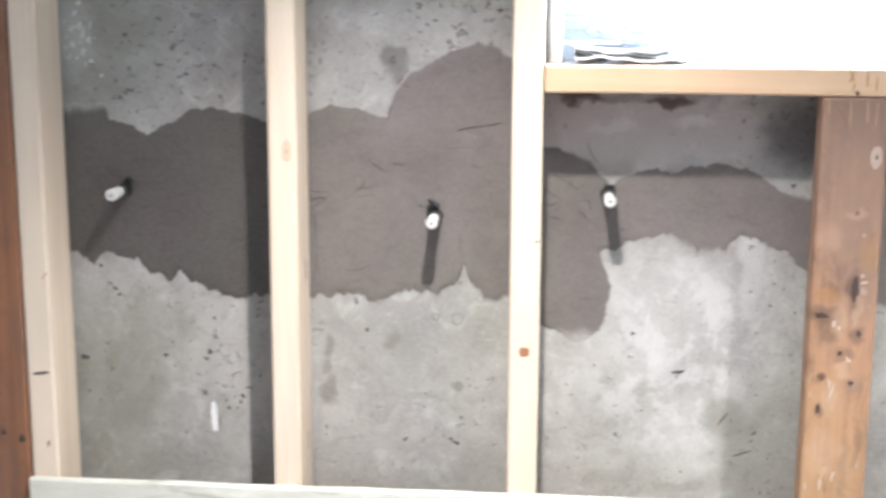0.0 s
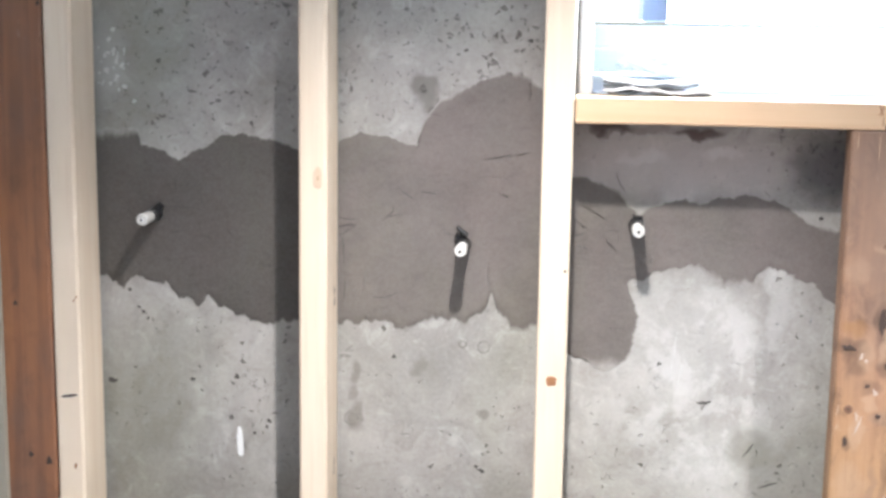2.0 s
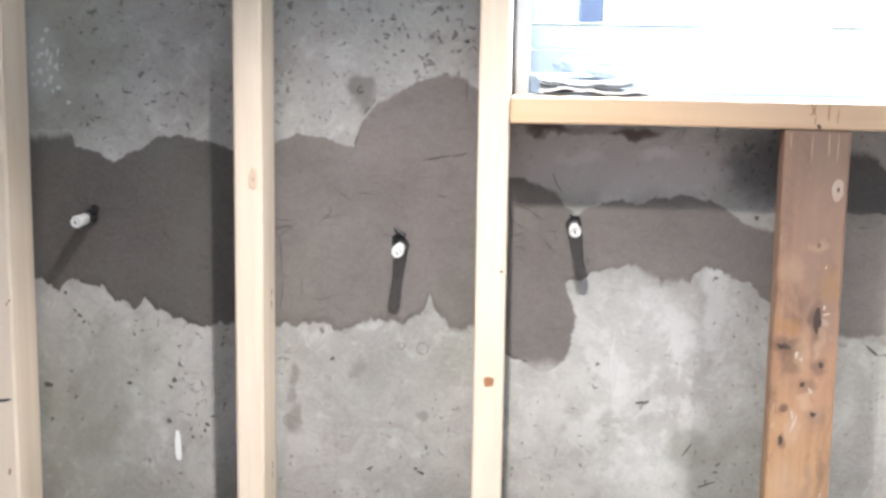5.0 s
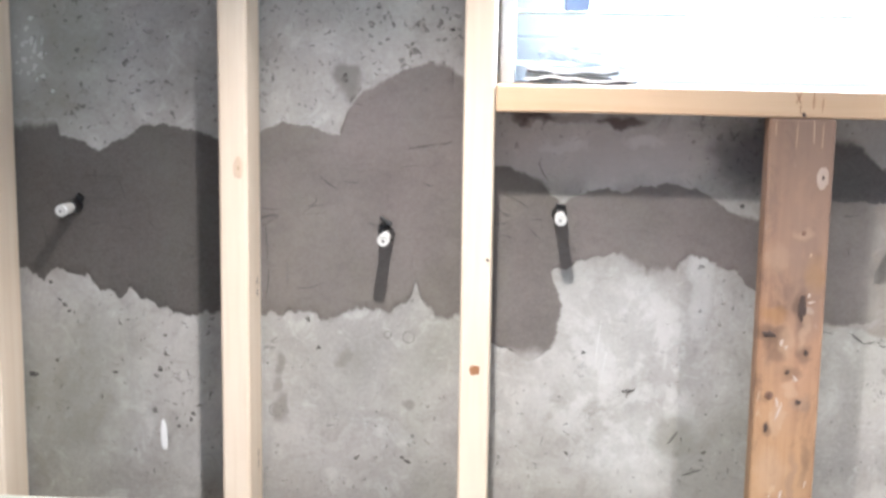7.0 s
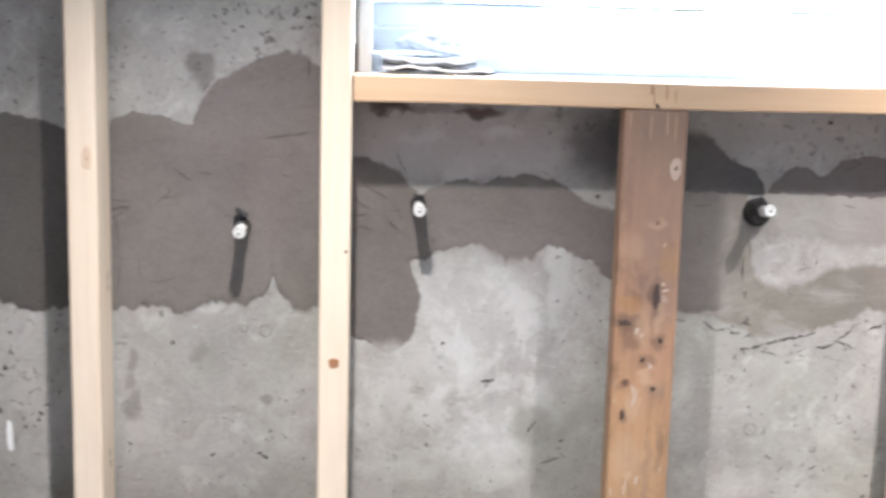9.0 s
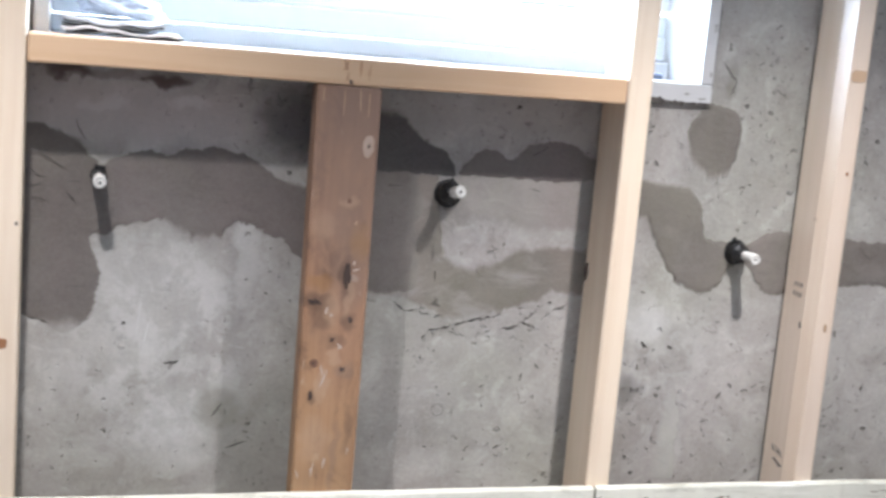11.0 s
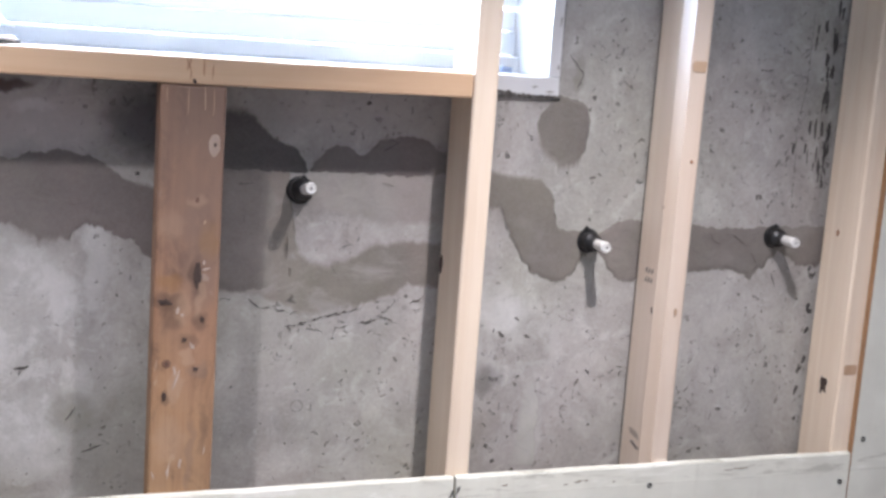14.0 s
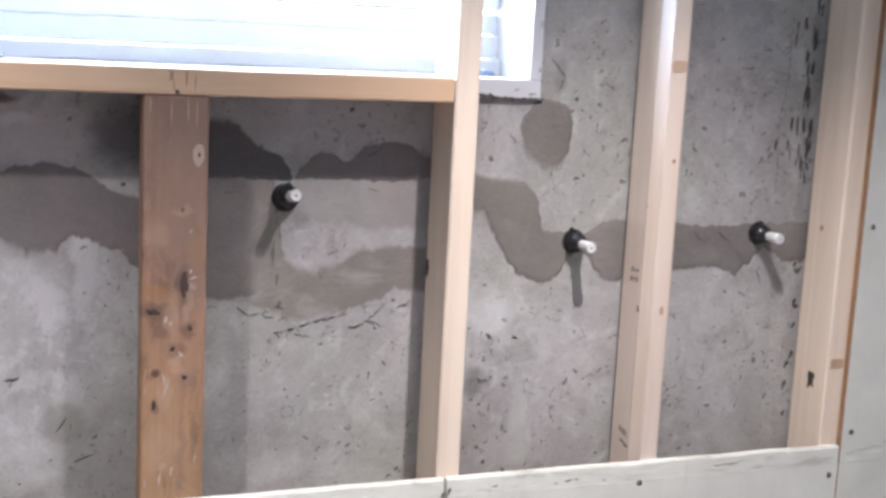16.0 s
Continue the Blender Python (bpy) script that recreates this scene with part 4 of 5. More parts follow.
# ---- injection ports ----
def port(x, z, label, wide=0.0105, tail=False, seed=0, tilt=0.0, deep=0.82):
    p = empty("injection_port", x, -0.001, z, label, "injection port", "injection ports")
    part("collar", lathe([(d * deep, r) for d, r in ((0.0, wide + 0.001), (0.003, wide), (0.014, wide * 0.95), (0.019, wide * 0.90), (0.020, 0.0098), (0.031, 0.0092), (0.033, 0.0088), (0.033, 0.0))]), M_BLACK, p, "black rubber collar", True)
    if wide > 0.015:
        part("flange", lathe(((0.0, wide + 0.0032), (0.0022, wide + 0.0030), (0.0034, wide + 0.0020), (0.0034, wide + 0.0008), (0.0022, wide)), 32), M_BLACK, p, "glossy black flange", True)
    tip = part("nozzle", lathe(((0.031 * deep, 0.0078), (0.052, 0.0085), (0.060, 0.0090), (0.0645, 0.0078), (0.0650, 0.0060), (0.0635, 0.0054), (0.0635, 0.0030), (0.0652, 0.0024), (0.0654, 0.0))),
               M_WHITE_PLASTIC, p, "white plastic nozzle with a ring end", True)
    part("valve_dot", lathe(((0.0652, 0.0017), (0.0660, 0.0014), (0.0661, 0.0)), 12), M_STEEL, tip)
    # dark filler squeezed out over the collar's top
    bm = blot(0.0075, 0.0075, 0.005, 0.6, 22, seed)
    moved(part("sealant", bm, M_BLACK, p, "black squeezed-out sealant"), 0.006 * math.sin(seed * 2.1), -0.002, wide * 0.85)
    if tail:
        bm = bmesh.new()
        rings = []
        for i in range(15):
            a = 0.2 + i / 14 * 2.0
            c = Vector((0.006 - 0.020 * math.sin(a) + 0.004, -0.010, 0.010 + 0.017 * math.sin(a * 0.9)))
            r = 0.0045 * (1 - i / 15)
            rings.append([bm.verts.new(c + Vector((r * math.cos(b) * 0.5, r * math.sin(b), r * math.cos(b)))) for b in (k * math.pi / 3 for k in range(6))])
        for a, b in zip(rings, rings[1:]):
            for k in range(6):
                bm.faces.new((a[k], a[(k + 1) % 6], b[(k + 1) % 6], b[k]))
        part("tail", bm, M_BLACK, p, "curled black rubber tail", True)
    p.rotation_euler = (radians(tilt), 0, 0)
    return p


port(-0.612, 1.331, "white injection nozzle in black collar on the mortar", seed=1)
port(-0.153, 1.300, "white injection nozzle with curled black rubber tail", tail=True, seed=2)
port(0.094, 1.335, "white injection nozzle with ringed end below the sill", seed=3)
port(0.585, 1.334, "white injection nozzle in a wide black collar", 0.0175, seed=4, tilt=-10, deep=1.0)
port(1.064, 1.263, "white injection nozzle sticking out of black collar", 0.0165, seed=5, deep=1.0)
port(1.417, 1.273, "white injection nozzle near the end of the wall", 0.0165, seed=6, deep=1.0)


# ---- knots, nails and marks on the timber ----
def knot(parent, x, z, rx, rz, material, label, y=FRONT, core=None, seed=0):
    k = on(parent, "knot", blot(rx, rz, 0.0006, 0.6 if material is M_KNOT_DARK else 0.2, 26, seed), material, x, y - 0.0002, z, label)
    if core:
        c = part("knot_core", blot(rx * 0.22, rz * 0.22, 0.0005, 0.3, 12, seed + 1), core, k)
        c.location = (0, -0.0007, 0)
    return k


def side_knot(parent, x, y, z, r, rz, material, label, turn, seed=0):
    return on(parent, "knot", blot(r, rz, 0.0007, 0.5, 20, seed), material, x, y, z, label, 0, turn)


def stroke(parent, name, x, y, z, length, width, lean, material, turn=0.0, label=""):
    """A pencil stroke or slash on a face, upright before it leans."""
    return on(parent, name, blot(width / 2, length / 2, 0.0004, 0.7 if material is M_SMEAR else 0.25, 18, length * 100 + lean), material, x, y, z, label, lean, turn)


stroke(S[0], "slash", -0.714, FRONT, 1.076, 0.026, 0.0045, 82, M_INK, 0, "dark slash mark")
stroke(S[0], "mark", -0.708, FRONT, 0.97, 0.010, 0.004, 10, M_KNOT)
for x, z, r, seed in ((-0.748, 0.976, 0.0045, 31), (-0.775, 0.984, 0.0035, 32), (-0.741, 1.634, 0.0030, 33), (-0.790, 1.21, 0.0028, 34)):
    knot(OLD_STUD, x, z, r, r * 1.2, M_KNOT_DARK, "dark nail hole", FRONT + 0.001, None, seed)
for x, z in ((-0.703, 1.217), (-0.699, 1.222)):
    stroke(S[0], "mark", x, FRONT, z, 0.005, 0.0025, 15, M_KNOT)
knot(S[1], -0.3490, 1.402, 0.0066, 0.016, M_KNOT_FAINT, "faint long knot", core=M_KNOT_PALE, seed=2)
for z, lean in ((1.233, 12), (1.216, -10), (0.976, 10), (0.96, -6)):
    stroke(S[1], "ink_mark", -0.3365, -0.041, z, 0.013, 0.003, lean, M_INK, 90)
knot(S[2], -0.0205, 1.127, 0.0074, 0.0076, M_KNOT, "small round red-brown knot", seed=3)
knot(S[2], -0.006, 1.283, 0.002, 0.002, M_KNOT_DARK, "pin hole", seed=4)
on(S[4], "knot", band(0.0130, 0.0088, 0.0005, 5), M_KNOT_PALE, 1.1765, FRONT, 1.551, "broad tan knot across the face")
knot(S[4], 1.179, 1.405, 0.0028, 0.0028, M_KNOT, "small knot", seed=6)
for z in (1.224, 1.209):
    for k in range(3):
        stroke(S[4], "ink_mark", 1.153, -0.042 - 0.009 * k, z, 0.011, 0.0044, 24, M_INK, -90)
knot(S[4], 1.178, 1.166, 0.0035, 0.0065, M_KNOT_PALE, "small tan knot", seed=11)
side_knot(S[4], 1.153, -0.070, 1.163, 0.0022, 0.006, M_KNOT_DARK, "thin dark slit", -90, 12)
side_knot(S[4], 1.153, -0.074, 1.330, 0.0018, 0.004, M_KNOT_GREY, "grey fleck", -90, 13)
for k in range(5):
    stroke(S[4], "stamp_bar", 1.153, -0.040 - 0.006 * k, 0.956 - 0.001 * k, 0.014, 0.0026, -14 + 9 * (k % 2), M_INK, -90)
    stroke(S[4], "stamp_bar", 1.153, -0.046 - 0.005 * k, 0.938 - 0.0015 * k, 0.010, 0.0030, 72, M_INK, -90)
side_knot(S[5], 1.511, -0.060, 1.027, 0.010, 0.017, M_KNOT_DARK, "black loose knot", -90, 3)
side_knot(S[5], 1.511, -0.050, 1.289, 0.004, 0.005, M_KNOT, "small knot", -90, 5)
on(S[5], "knot", band(0.0135, 0.0090, 0.0005, 8), M_KNOT_PALE, 1.531, FRONT, 1.062, "broad tan knot across the face")
side_knot(S[3], 0.807, -0.020, 1.229, 0.006, 0.014, M_KNOT_DARK, "dark chipped edge", -90, 6)

BY = -0.0990
knot(CRIPPLE, 0.4395, 1.405, 0.0080, 0.0145, M_KNOT_GREY, "pale oval knot with a dark eye", BY, M_KNOT_DARK, 9)
knot(CRIPPLE, 0.4225, 1.227, 0.0050, 0.0150, M_KNOT_DARK, "long black nail stain", BY, None, 10)
knot(CRIPPLE, 0.380, 1.190, 0.0080, 0.0040, M_KNOT_DARK, "dark torn gouge", BY, None, 12)
knot(CRIPPLE, 0.432, 1.165, 0.0034, 0.0042, M_KNOT_DARK, "nail hole", BY, None, 13)
knot(CRIPPLE, 0.408, 1.137, 0.0032, 0.0034, M_KNOT_DARK, "nail hole", BY, None, 14)
knot(CRIPPLE, 0.385, 1.104, 0.0060, 0.0062, M_KNOT_OLD, "round knot ring", BY, M_KNOT_DARK, 15)
knot(CRIPPLE, 0.425, 1.095, 0.0035, 0.0035, M_KNOT_DARK, "nail hole", BY, None, 16)
knot(CRIPPLE, 0.383, 1.058, 0.0034, 0.0055, M_KNOT_DARK, "nail hole", BY, None, 17)
knot(CRIPPLE, 0.419, 1.33, 0.0028, 0.0034, M_KNOT_OLD, "small knot", BY, None, 18)
for x, z, l, w, lean in ((0.398, 1.179, 0.010, 0.0050, 20), (0.404, 1.172, 0.006, 0.004, 70), (0.420, 1.127, 0.006, 0.004, 60), (0.396, 1.095, 0.014, 0.003, -12), (0.431, 1.245, 0.006, 0.003, 30), (0.372, 0.945, 0.012, 0.0026, -14), (0.408, 0.960, 0.014, 0.0035, 8), (0.430, 1.30, 0.006, 0.0022, 20), (0.418, 1.130, 0.008, 0.003, -30), (0.400, 1.083, 0.024, 0.0026, 18), (0.392, 0.950, 0.020, 0.003, 6),
                         (0.441, 0.978, 0.010, 0.002, 10), (0.434, 1.236, 0.011, 0.0028, 80),
                         (0.402, 1.462, 0.034, 0.0018, 1), (0.424, 1.466, 0.030, 0.0016, -2), (0.436, 1.462, 0.036, 0.0015, 1), (0.374, 1.47, 0.022, 0.0015, 0)):
    stroke(CRIPPLE, "paint_smear", x, BY, z, l, w, lean, M_SMEAR if z < 1.3 else M_KNOT_PALE)
for x, z, l, w, lean in ((0.401, 1.510, 0.018, 0.0017, 22), (0.401, 1.510, 0.018, 0.0017, -22), (0.421, 1.508, 0.024, 0.0020, 0), (0.433, 1.502, 0.020, 0.0014, 3), (0.404, 1.496, 0.012, 0.0014, 4)):
    stroke(SILL, "pencil_mark", x, FRONT, z, l, w, lean, M_KNOT)
knot(SILL, 0.409, 1.489, 0.0035, 0.0032, M_KNOT_DARK, "nail head", FRONT - 0.0002, None, 21)


# ---- folded sheeting on the sill ----
def folded_sheet():
    e = empty("folded_sheeting", 0.115, 0.0, 1.522, "folded white plastic sheeting with dark creases lying on the sill", "sheeting")

    def layer(x0, x1, y0, y1, z, thick, sag, seed):
        bm = bmesh.new()
        n, m, rows = 40, 10, []
        for i in range(n + 1):
            u = i / n
            row = []
            for j in range(m + 1):
                v = j / m
                lift = sag * math.sin(u * math.pi * 1.5 + seed) + 0.004 * noise.noise((u * 5 + seed, v * 3, 0.5))
                row.append((x0 + (x1 - x0) * u - 0.115, y0 + (y1 - y0) * v, z + lift - 1.522))
            rows.append(row)
        up = [[bm.verts.new((x, y, zz + thick)) for x, y, zz in row] for row in rows]
        dn = [[bm.verts.new((x, y, zz)) for x, y, zz in row] for row in rows]
        for i in range(n):
            for j in range(m):
                bm.faces.new((up[i][j], up[i + 1][j], up[i + 1][j + 1], up[i][j + 1]))
                bm.faces.new((dn[i][j], dn[i][j + 1], dn[i + 1][j + 1], dn[i + 1][j]))
        for i in range(n):
            bm.faces.new((up[i][0], dn[i][0], dn[i + 1][0], up[i + 1][0]))
            bm.faces.new((up[i][m], up[i + 1][m], dn[i + 1][m], dn[i][m]))
        for j in range(m):
            bm.faces.new((up[0][j], up[0][j + 1], dn[0][j + 1], dn[0][j]))
            bm.faces.new((up[n][j], dn[n][j], dn[n][j + 1], up[n][j + 1]))
        return bm

    # near-black layers between the white ones paint the shade in the creases
    part("fold", layer(0.045, 0.192, -0.060, 0.05, 1.5235, 0.0030, 0.0016, 0.4), M_CREASE_SHADE, e, "dark layer painted as the shade in a crease of the sheeting")
    part("fold", layer(0.040, 0.186, -0.064, 0.05, 1.5275, 0.0035, 0.0020, 0.9), M_CLOTH, e)
    part("fold", layer(0.042, 0.166, -0.062, 0.05, 1.5345, 0.0032, 0.0035, 2.4), M_CREASE_SHADE, e, "dark layer painted as the shade in a crease of the sheeting")
    part("fold", layer(0.038, 0.168, -0.058, 0.055, 1.5390, 0.0040, 0.0030, 2.2), M_CLOTH, e)
    # crumpled heap on top
    bm = bmesh.new()
    bmesh.ops.create_icosphere(bm, subdivisions=4, radius=1.0)
    for v in bm.verts:
        w = 1 + 0.30 * noise.fractal(v.co * 1.3, 0.8, 2.1, 3)
        v.co = Vector((v.co.x * 0.060 * w + 0.012, v.co.y * 0.045 * w + 0.045, max(v.co.z, -0.2) * 0.024 * w + 0.030 - 0.006 * v.co.x))
    part("crumple", bm, M_CLOTH_GREY, e, "crumpled clear-white heap", True)


folded_sheet()


# ---- crumbling bed under the window frame ----
def crumbs():
    bm = bmesh.new()
    rng = random.Random(5)
    for k in range(340):
        u = rng.random() ** 1.25
        x = 0.850 + 0.142 * u
        r = 0.0006 + 0.0022 * rng.random() ** 2 * (1.25 - u)
        ico = bmesh.ops.create_icosphere(bm, subdivisions=1, radius=r)["verts"]
        tall = 0.004 + 0.016 * max(0.0, 1 - u * 1.5) * (0.6 + 0.6 * noise.noise((x * 60, 0.3, 0.7)))
        c = Vector((x, -0.0072 + 0.001 * rng.random(), 1.487 + tall * rng.random()))
        for v in ico:
            v.co = c + Vector((v.co.x * 1.6, v.co.y * 0.7, v.co.z)) * (0.7 + 0.7 * rng.random())
    tagged(part("mortar_crumbs", bm, M_CRUMB), "dark crumbling mortar bed along the window frame", "mortar", kind="stuff")


crumbs()


# ---- marks on the concrete ----
def wall_mark(name, x, z, half_width, half_height, lean, material, seed, rough=0.5):
    on(WALL, name, blot(half_width, half_height, 0.0004, rough * 1.6, 18, seed), material, x, 0.0, z, "", lean)


wall_mark("paint_drip", -0.4885, 0.985, 0.0050, 0.025, -3, M_PAINT_DRIP, 2, 0.15)
for k, (x, z, w, h, lean) in enumerate(((0.201, 1.076, 0.010, 0.0022, -8), (-0.492, 1.087, 0.0040, 0.0032, 0), (-0.122, 1.537, 0.0042, 0.0036, 0), (-0.064, 1.593, 0.0036, 0.0030, 20),
                                        (-0.254, 1.127, 0.0030, 0.0026, 0), (0.352, 1.352, 0.0036, 0.0032, 0), (1.054, 1.491, 0.0034, 0.0034, 0), (0.971, 1.107, 0.0060, 0.0022, 15),
                                        (0.927, 0.901, 0.0034, 0.0030, 0), (-0.560, 1.080, 0.0030, 0.0024, 0), (-0.655, 1.215, 0.0028, 0.0026, 0), (0.684, 1.465, 0.0036, 0.0030, 0),
                                        (-0.634, 1.181, 0.0040, 0.0026, 30), (-0.628, 1.172, 0.0030, 0.0018, -40), (-0.641, 1.189, 0.0030, 0.0020, 50), (-0.465, 1.000, 0.0030, 0.0022, 0),
                                        (-0.443, 1.020, 0.0042, 0.0028, 35), (-0.447, 1.010, 0.0022, 0.0034, 0), (-0.687, 1.074, 0.0060, 0.0036, 0), (-0.121, 0.957, 0.0060, 0.0032, 25), (-0.129, 0.963, 0.0032, 0.0018, 0),
                                        (0.135, 1.132, 0.0026, 0.0026, 0), (0.925, 1.110, 0.0070, 0.0024, 40), (0.980, 1.040, 0.0050, 0.0022, -30), (1.085, 1.045, 0.0050, 0.0020, 45))):
    wall_mark("pit", x, z, w, h, lean, M_CRACK, k + 30)
rng = random.Random(11)
for k in range(24):
    wall_mark("torn_pit", 1.508 - 0.050 * rng.random() ** 1.5, 1.36 + 0.30 * rng.random(), 0.0012 + 0.0014 * rng.random(), 0.005 + 0.010 * rng.random(), 4 - 8 * rng.random(), M_CRACK, k)
for k in range(12):
    wall_mark("torn_pit", 1.500 + 0.012 * rng.random(), 0.93 + 0.30 * rng.random(), 0.0025 + 0.002 * rng.random(), 0.004 + 0.004 * rng.random(), 30 * rng.random(), M_CRACK, k + 50)
for k in range(22):
    wall_mark("pale_chip", -0.693 + 0.045 * rng.random() ** 1.5, 1.51 + 0.09 * rng.random(), 0.0010 + 0.0030 * rng.random() ** 2, 0.0014 + 0.0045 * rng.random() ** 2, 40 * rng.random(), M_CHIP, k + 70)


def crack(points, width, seed):
    """A ragged crack along a line of places on the wall, wider and narrower on its way."""
    xs, zs = points[0::2], points[1::2]
    along = [0.0]
    for i in range(1, len(xs)):
        along.append(along[-1] + math.hypot(xs[i] - xs[i - 1], zs[i] - zs[i - 1]))
    count = max(6, int(along[-1] / 0.0016))
    bm, rows = bmesh.new(), []
    for i in range(count + 1):
        d = along[-1] * i / count
        x = float(np.interp(d, along, xs)) + 0.0020 * noise.fractal((d * 160, seed, 1.0), 0.8, 2.0, 4)
        z = float(np.interp(d, along, zs)) + 0.0030 * noise.fractal((d * 120, seed, 5.0), 0.8, 2.0, 4)
        w = width * max(0.12, 0.55 + 1.1 * noise.fractal((d * 95, seed, 9.0), 0.8, 2.0, 3)) * min(1.0, 0.15 + 5 * min(i, count - i) / count)
        ahead = min(d + 0.004, along[-1])
        ux, uz = (float(np.interp(ahead, along, c) - np.interp(ahead - 0.004, along, c)) / 0.004 for c in (xs, zs))
        rows.append([bm.verts.new((x - uz * w * k, 0.0 if k else -0.0001, z + ux * w * k)) for k in (-1, 0, 1)])
    for p, q in zip(rows, rows[1:]):
        for k in (0, 1):
            bm.faces.new((p[k], q[k], q[k + 1], p[k + 1]))
    bmesh.ops.translate(bm, verts=bm.verts[:], vec=(-xs[0], 0, -zs[0]))
    on(WALL, "crack", bm, M_CRACK, xs[0], -0.0012, zs[0])


for k, (x, z, r) in enumerate(((-0.681, 1.541, 0.0052), (-0.658, 1.549, 0.0040), (-0.666, 1.533, 0.0034), (-0.641, 1.497, 0.0034), (-0.684, 1.562, 0.0038), (-0.676, 1.522, 0.0030))):
    wall_mark("pale_chip", x, z, r * 0.8, r, 20 * k, M_CHIP, k + 200, 0.45)
for x, z, r in ((-0.121, 1.147, 0.0085), (-0.152, 1.150, 0.0050), (0.598, 1.006, 0.0090), (-0.318, 1.030, 0.0100)):
    on(WALL, "bubble_ring", lathe(((0.0, r + 0.0010), (0.0003, r), (0.0, r - 0.0010)), 24), M_RING, x, -0.0002, z)
# torn lower edge of the dried patch
for k, (width, points) in enumerate((
        (0.0014, (0.563, 1.128, 0.588, 1.131, 0.620, 1.140, 0.640, 1.146, 0.668, 1.150, 0.690, 1.157)),
        (0.0012, (0.686, 1.133, 0.708, 1.136, 0.720, 1.143, 0.735, 1.139, 0.748, 1.131)),
        (0.0010, (0.720, 1.143, 0.736, 1.158, 0.752, 1.172)), (0.0013, (0.512, 1.176, 0.522, 1.166, 0.534, 1.158, 0.552, 1.160)),
        (0.0011, (0.460, 1.168, 0.474, 1.172, 0.490, 1.170)), (0.0011, (0.766, 1.163, 0.778, 1.168, 0.788, 1.171)), (0.0009, (0.604, 1.126, 0.622, 1.124, 0.634, 1.119)),
        (0.0009, (0.552, 1.160, 0.570, 1.153, 0.590, 1.150)), (0.0008, (0.655, 1.126, 0.670, 1.130)))):
    crack(points, width, k * 3.7 + 1)
crack((1.450, 1.66, 1.450, 1.525, 1.4405, 1.469, 1.444, 1.40, 1.447, 1.325, 1.446, 1.290), 0.0007, 61)
# the joint beside the window frame and a torn edge near it
crack((0.9895, 1.70, 0.9905, 1.62, 0.9890, 1.55, 0.9895, 1.492), 0.0014, 63)
crack((1.003, 1.557, 1.016, 1.542, 1.031, 1.527, 1.027, 1.514, 1.021, 1.504), 0.0013, 65)
crack((1.421, 1.209, 1.427, 1.196, 1.431, 1.184), 0.0016, 67)
# long torn voids beside the end stud
for k, (x, z, w, h) in enumerate(((1.492, 1.511, 0.0065, 0.015), (1.467, 1.462, 0.0028, 0.013), (1.478, 1.461, 0.0026, 0.016), (1.491, 1.458, 0.0036, 0.014), (1.506, 1.456, 0.0045, 0.014),
                                  (1.503, 1.412, 0.0046, 0.017), (1.492, 1.394, 0.0022, 0.015), (1.438, 1.424, 0.0028, 0.010), (1.500, 1.555, 0.0040, 0.012), (1.486, 1.575, 0.0040, 0.010),
                                  (1.499, 1.605, 0.0050, 0.016), (1.478, 1.63, 0.0036, 0.012), (1.462, 1.425, 0.0022, 0.009))):
    wall_mark("torn_void", x, z, w, h, 3 - (k % 4) * 2, M_CRACK, k + 120, 0.35)
for x, z, w, lean in ((0.08, 1.155, 0.03, -62), (0.165, 1.115, 0.022, -80), (0.155, 1.145, 0.03, -84), (0.268, 1.005, 0.012, -55), (0.30, 0.955, 0.014, -20)):
    wall_mark("scratch", x, z, w, 0.0012, lean, M_CHIP if z > 1.05 else M_CRACK, x * 40, 0.3)


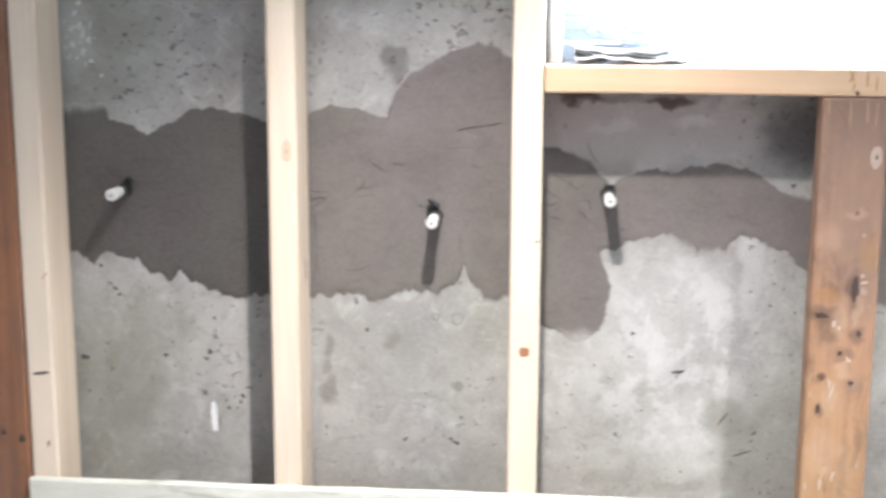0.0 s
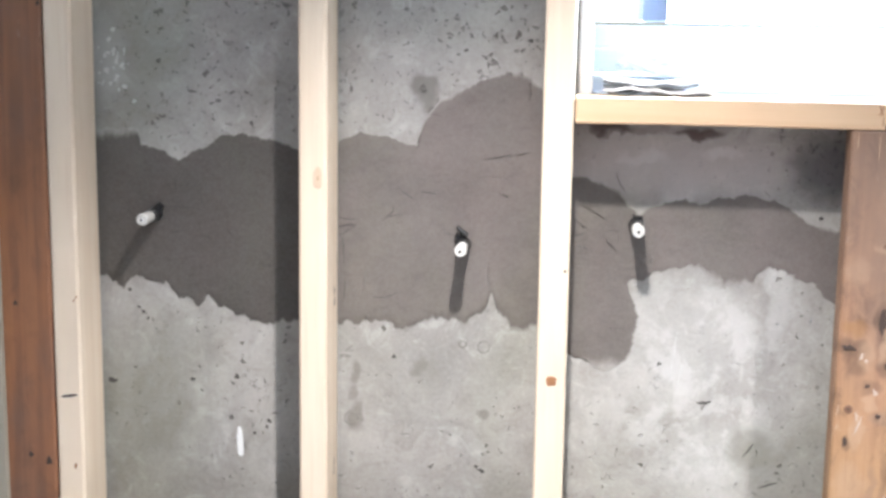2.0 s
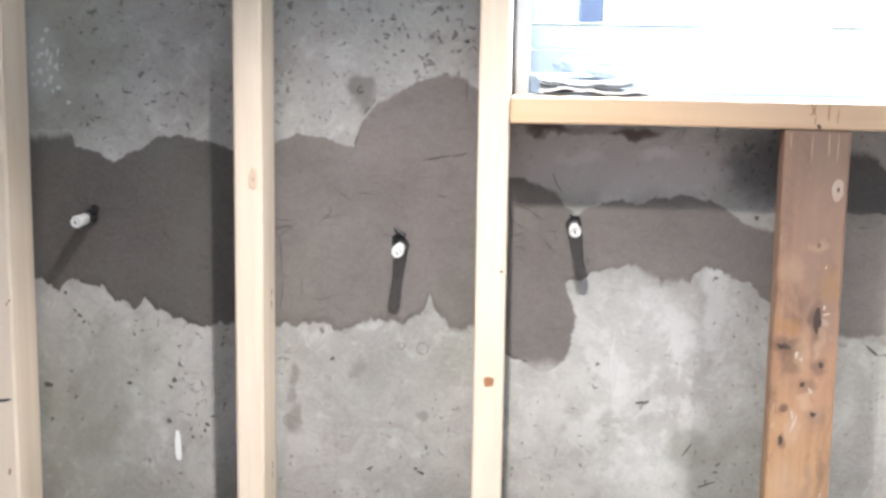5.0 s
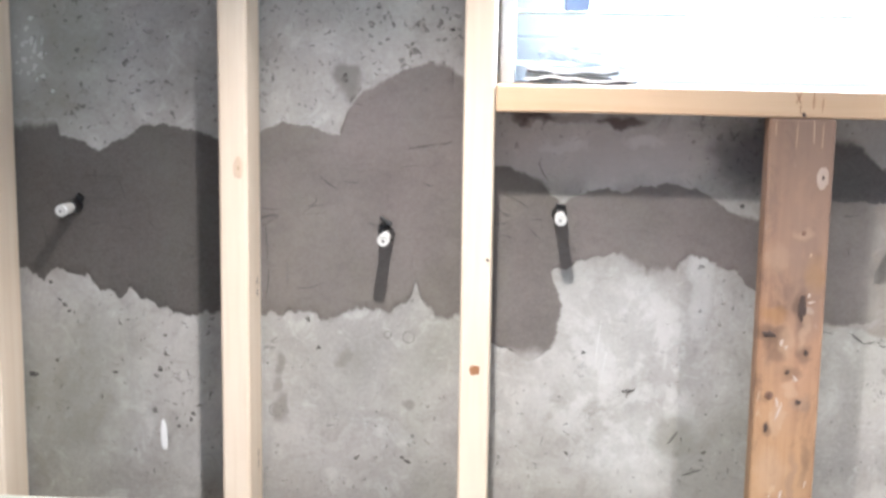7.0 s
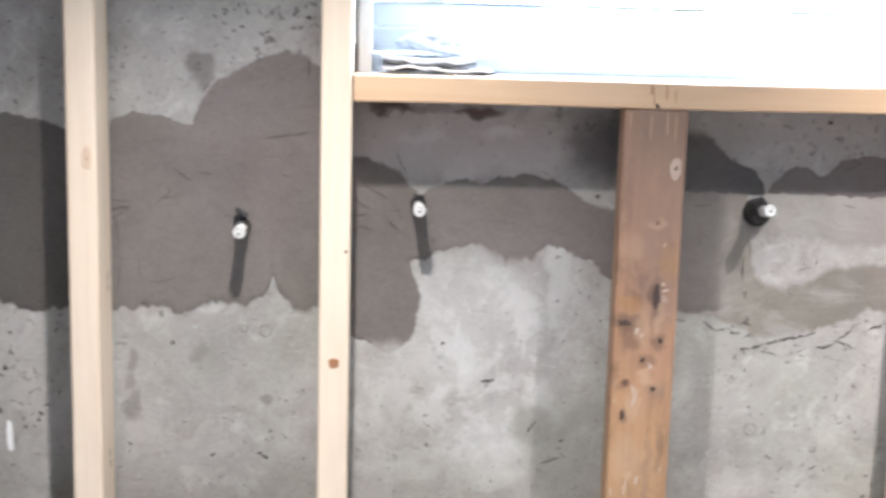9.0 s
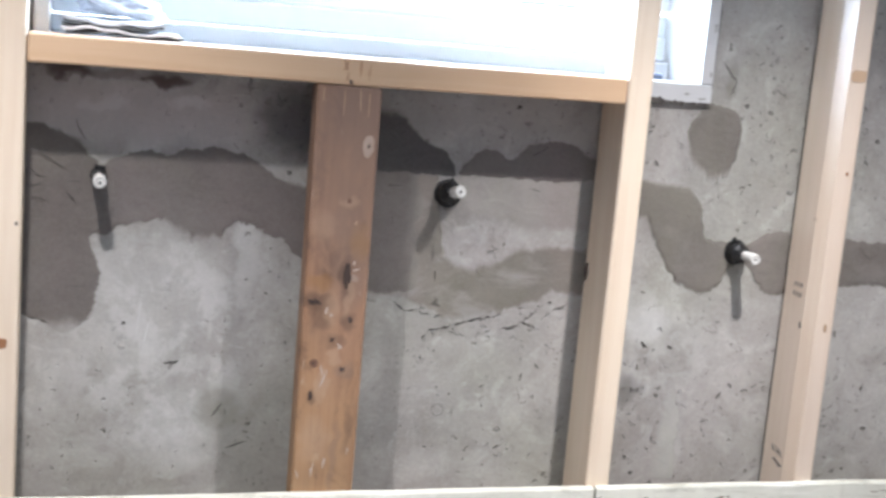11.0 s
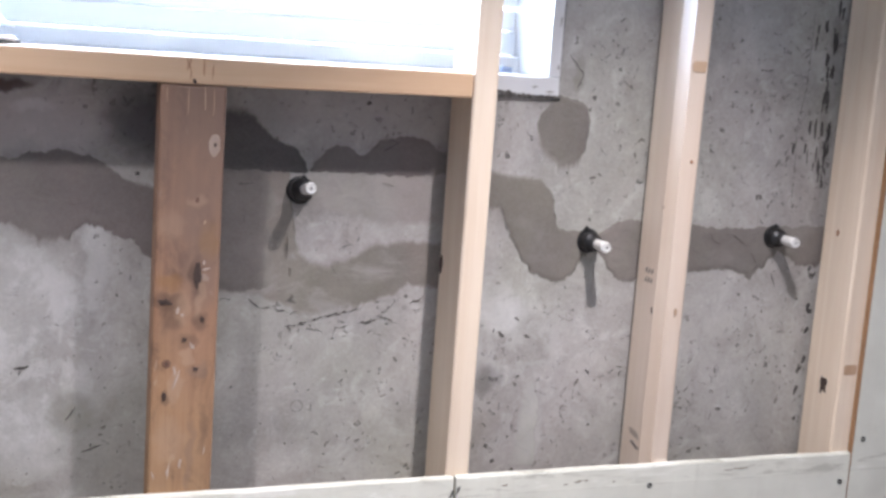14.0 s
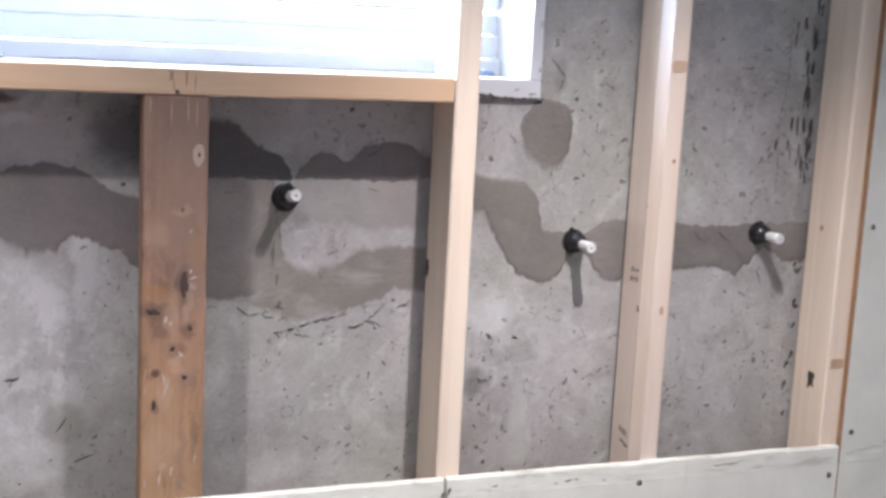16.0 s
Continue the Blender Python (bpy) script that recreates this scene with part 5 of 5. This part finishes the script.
# ---- drag lines of the trowel in the mortar ----
def trowel_lines():
    rng = random.Random(3)
    arcs = ((-0.238, 1.374, 0.036, 38), (-0.205, 1.374, 0.024, 4), (-0.070, 1.434, 0.020, -14), (-0.331, 1.285, 0.055, 86), (-0.330, 1.222, 0.050, 96), (-0.174, 1.316, 0.016, 10),
            (0.016, 1.338, 0.030, 32), (0.018, 1.300, 0.022, 14), (0.061, 1.306, 0.026, 42), (0.070, 1.396, 0.032, 62), (-0.657, 1.342, 0.032, 62), (-0.581, 1.375, 0.022, 84),
            (-0.594, 1.338, 0.014, 125), (-0.498, 1.305, 0.030, 48), (1.348, 1.266, 0.040, 35), (1.383, 1.238, 0.030, 60), (0.72, 1.345, 0.02, 15), (0.66, 1.25, 0.024, -20), (-0.105, 1.428, 0.045, -10), 
            (-0.095, 1.372, 0.014, 20), (0.032, 1.352, 0.050, 30), (0.010, 1.322, 0.030, -8), (-0.545, 1.36, 0.03, 70), (-0.66, 1.29, 0.04, 75), (0.505, 1.29, 0.012, 88), (1.30, 1.27, 0.03, 40))
    for x, z, length, lean in arcs:
        bm = bmesh.new()
        n, bend, rows = 14, 0.25 * (rng.random() - 0.5), []
        a = radians(-lean)
        for i in range(n + 1):
            u = i / n - 0.5
            px, pz = u * length, bend * length * (1 - 4 * u * u) + 0.0006 * noise.noise((u * 9, x * 50, z))
            w = 0.0008 * (1 - 3.6 * u * u) * (0.7 + 0.5 * noise.noise((u * 14, x * 31, 2.0)))
            cx, cz = px * math.cos(a) - pz * math.sin(a), px * math.sin(a) + pz * math.cos(a)
            rows.append([bm.verts.new((cx - w * math.sin(a) * k, -0.0003 if k == 0 else 0.0, cz + w * math.cos(a) * k)) for k in (-1, 0, 1)])
        for p, q in zip(rows, rows[1:]):
            for k in (0, 1):
                bm.faces.new((p[k], q[k], q[k + 1], p[k + 1]))
        on(next(p for p in PATCHES if p["from_x"] <= x <= p["to_x"]), "trowel_line", bm, M_CRACK, x, -0.0034, z)


trowel_lines()


# ---- scuffs and broken paper on the plasterboard ----
for k, (x, z, w, h, lean) in enumerate(((1.027, 0.9005, 0.0075, 0.0022, -12), (1.040, 0.9015, 0.004, 0.0014, 5), (1.005, 0.897, 0.004, 0.0012, 0), (1.090, 0.8965, 0.0030, 0.0014, 10), (1.322, 0.905, 0.014, 0.0012, 3),
                                        (1.300, 0.9035, 0.008, 0.0009, 4), (0.900, 0.902, 0.006, 0.0011, -3), (0.872, 0.8905, 0.005, 0.0010, 2))):
    on(B_MID, "scuff", blot(w, h, 0.0003, 0.9, 18, k + 140), M_SCUFF, x, FRONT - 0.0121, z, "", lean)
for k, (x, z, w, h, parent) in enumerate(((0.801, 0.874, 0.0030, 0.006, B_LEFT), (0.808, 0.870, 0.0022, 0.009, B_LEFT), (0.8135, 0.893, 0.0018, 0.008, B_LEFT), (0.830, 0.877, 0.0040, 0.004, B_MID), (0.834, 0.870, 0.0030, 0.006, B_MID),
                                          (0.8235, 0.898, 0.0016, 0.009, B_MID), (0.825, 0.872, 0.0016, 0.008, B_MID))):
    on(parent, "torn_paper", blot(w, h, 0.0003, 1.0, 18, k + 160), M_CRACK, x, FRONT - 0.0129, z, "", 12 * (k % 3) - 10)


# ---- chipped paint on the window frame ----
for k, (x, z, w, h) in enumerate(((0.982, 1.605, 0.0022, 0.0070), (0.983, 1.535, 0.0020, 0.0040), (0.945, 1.503, 0.0050, 0.0014), (0.972, 1.497, 0.0060, 0.0016))):
    on(WINDOW, "paint_chip", blot(w, h, 0.0004, 0.9, 20, k + 3), M_PAINT_WORN, x, -0.0071, z)
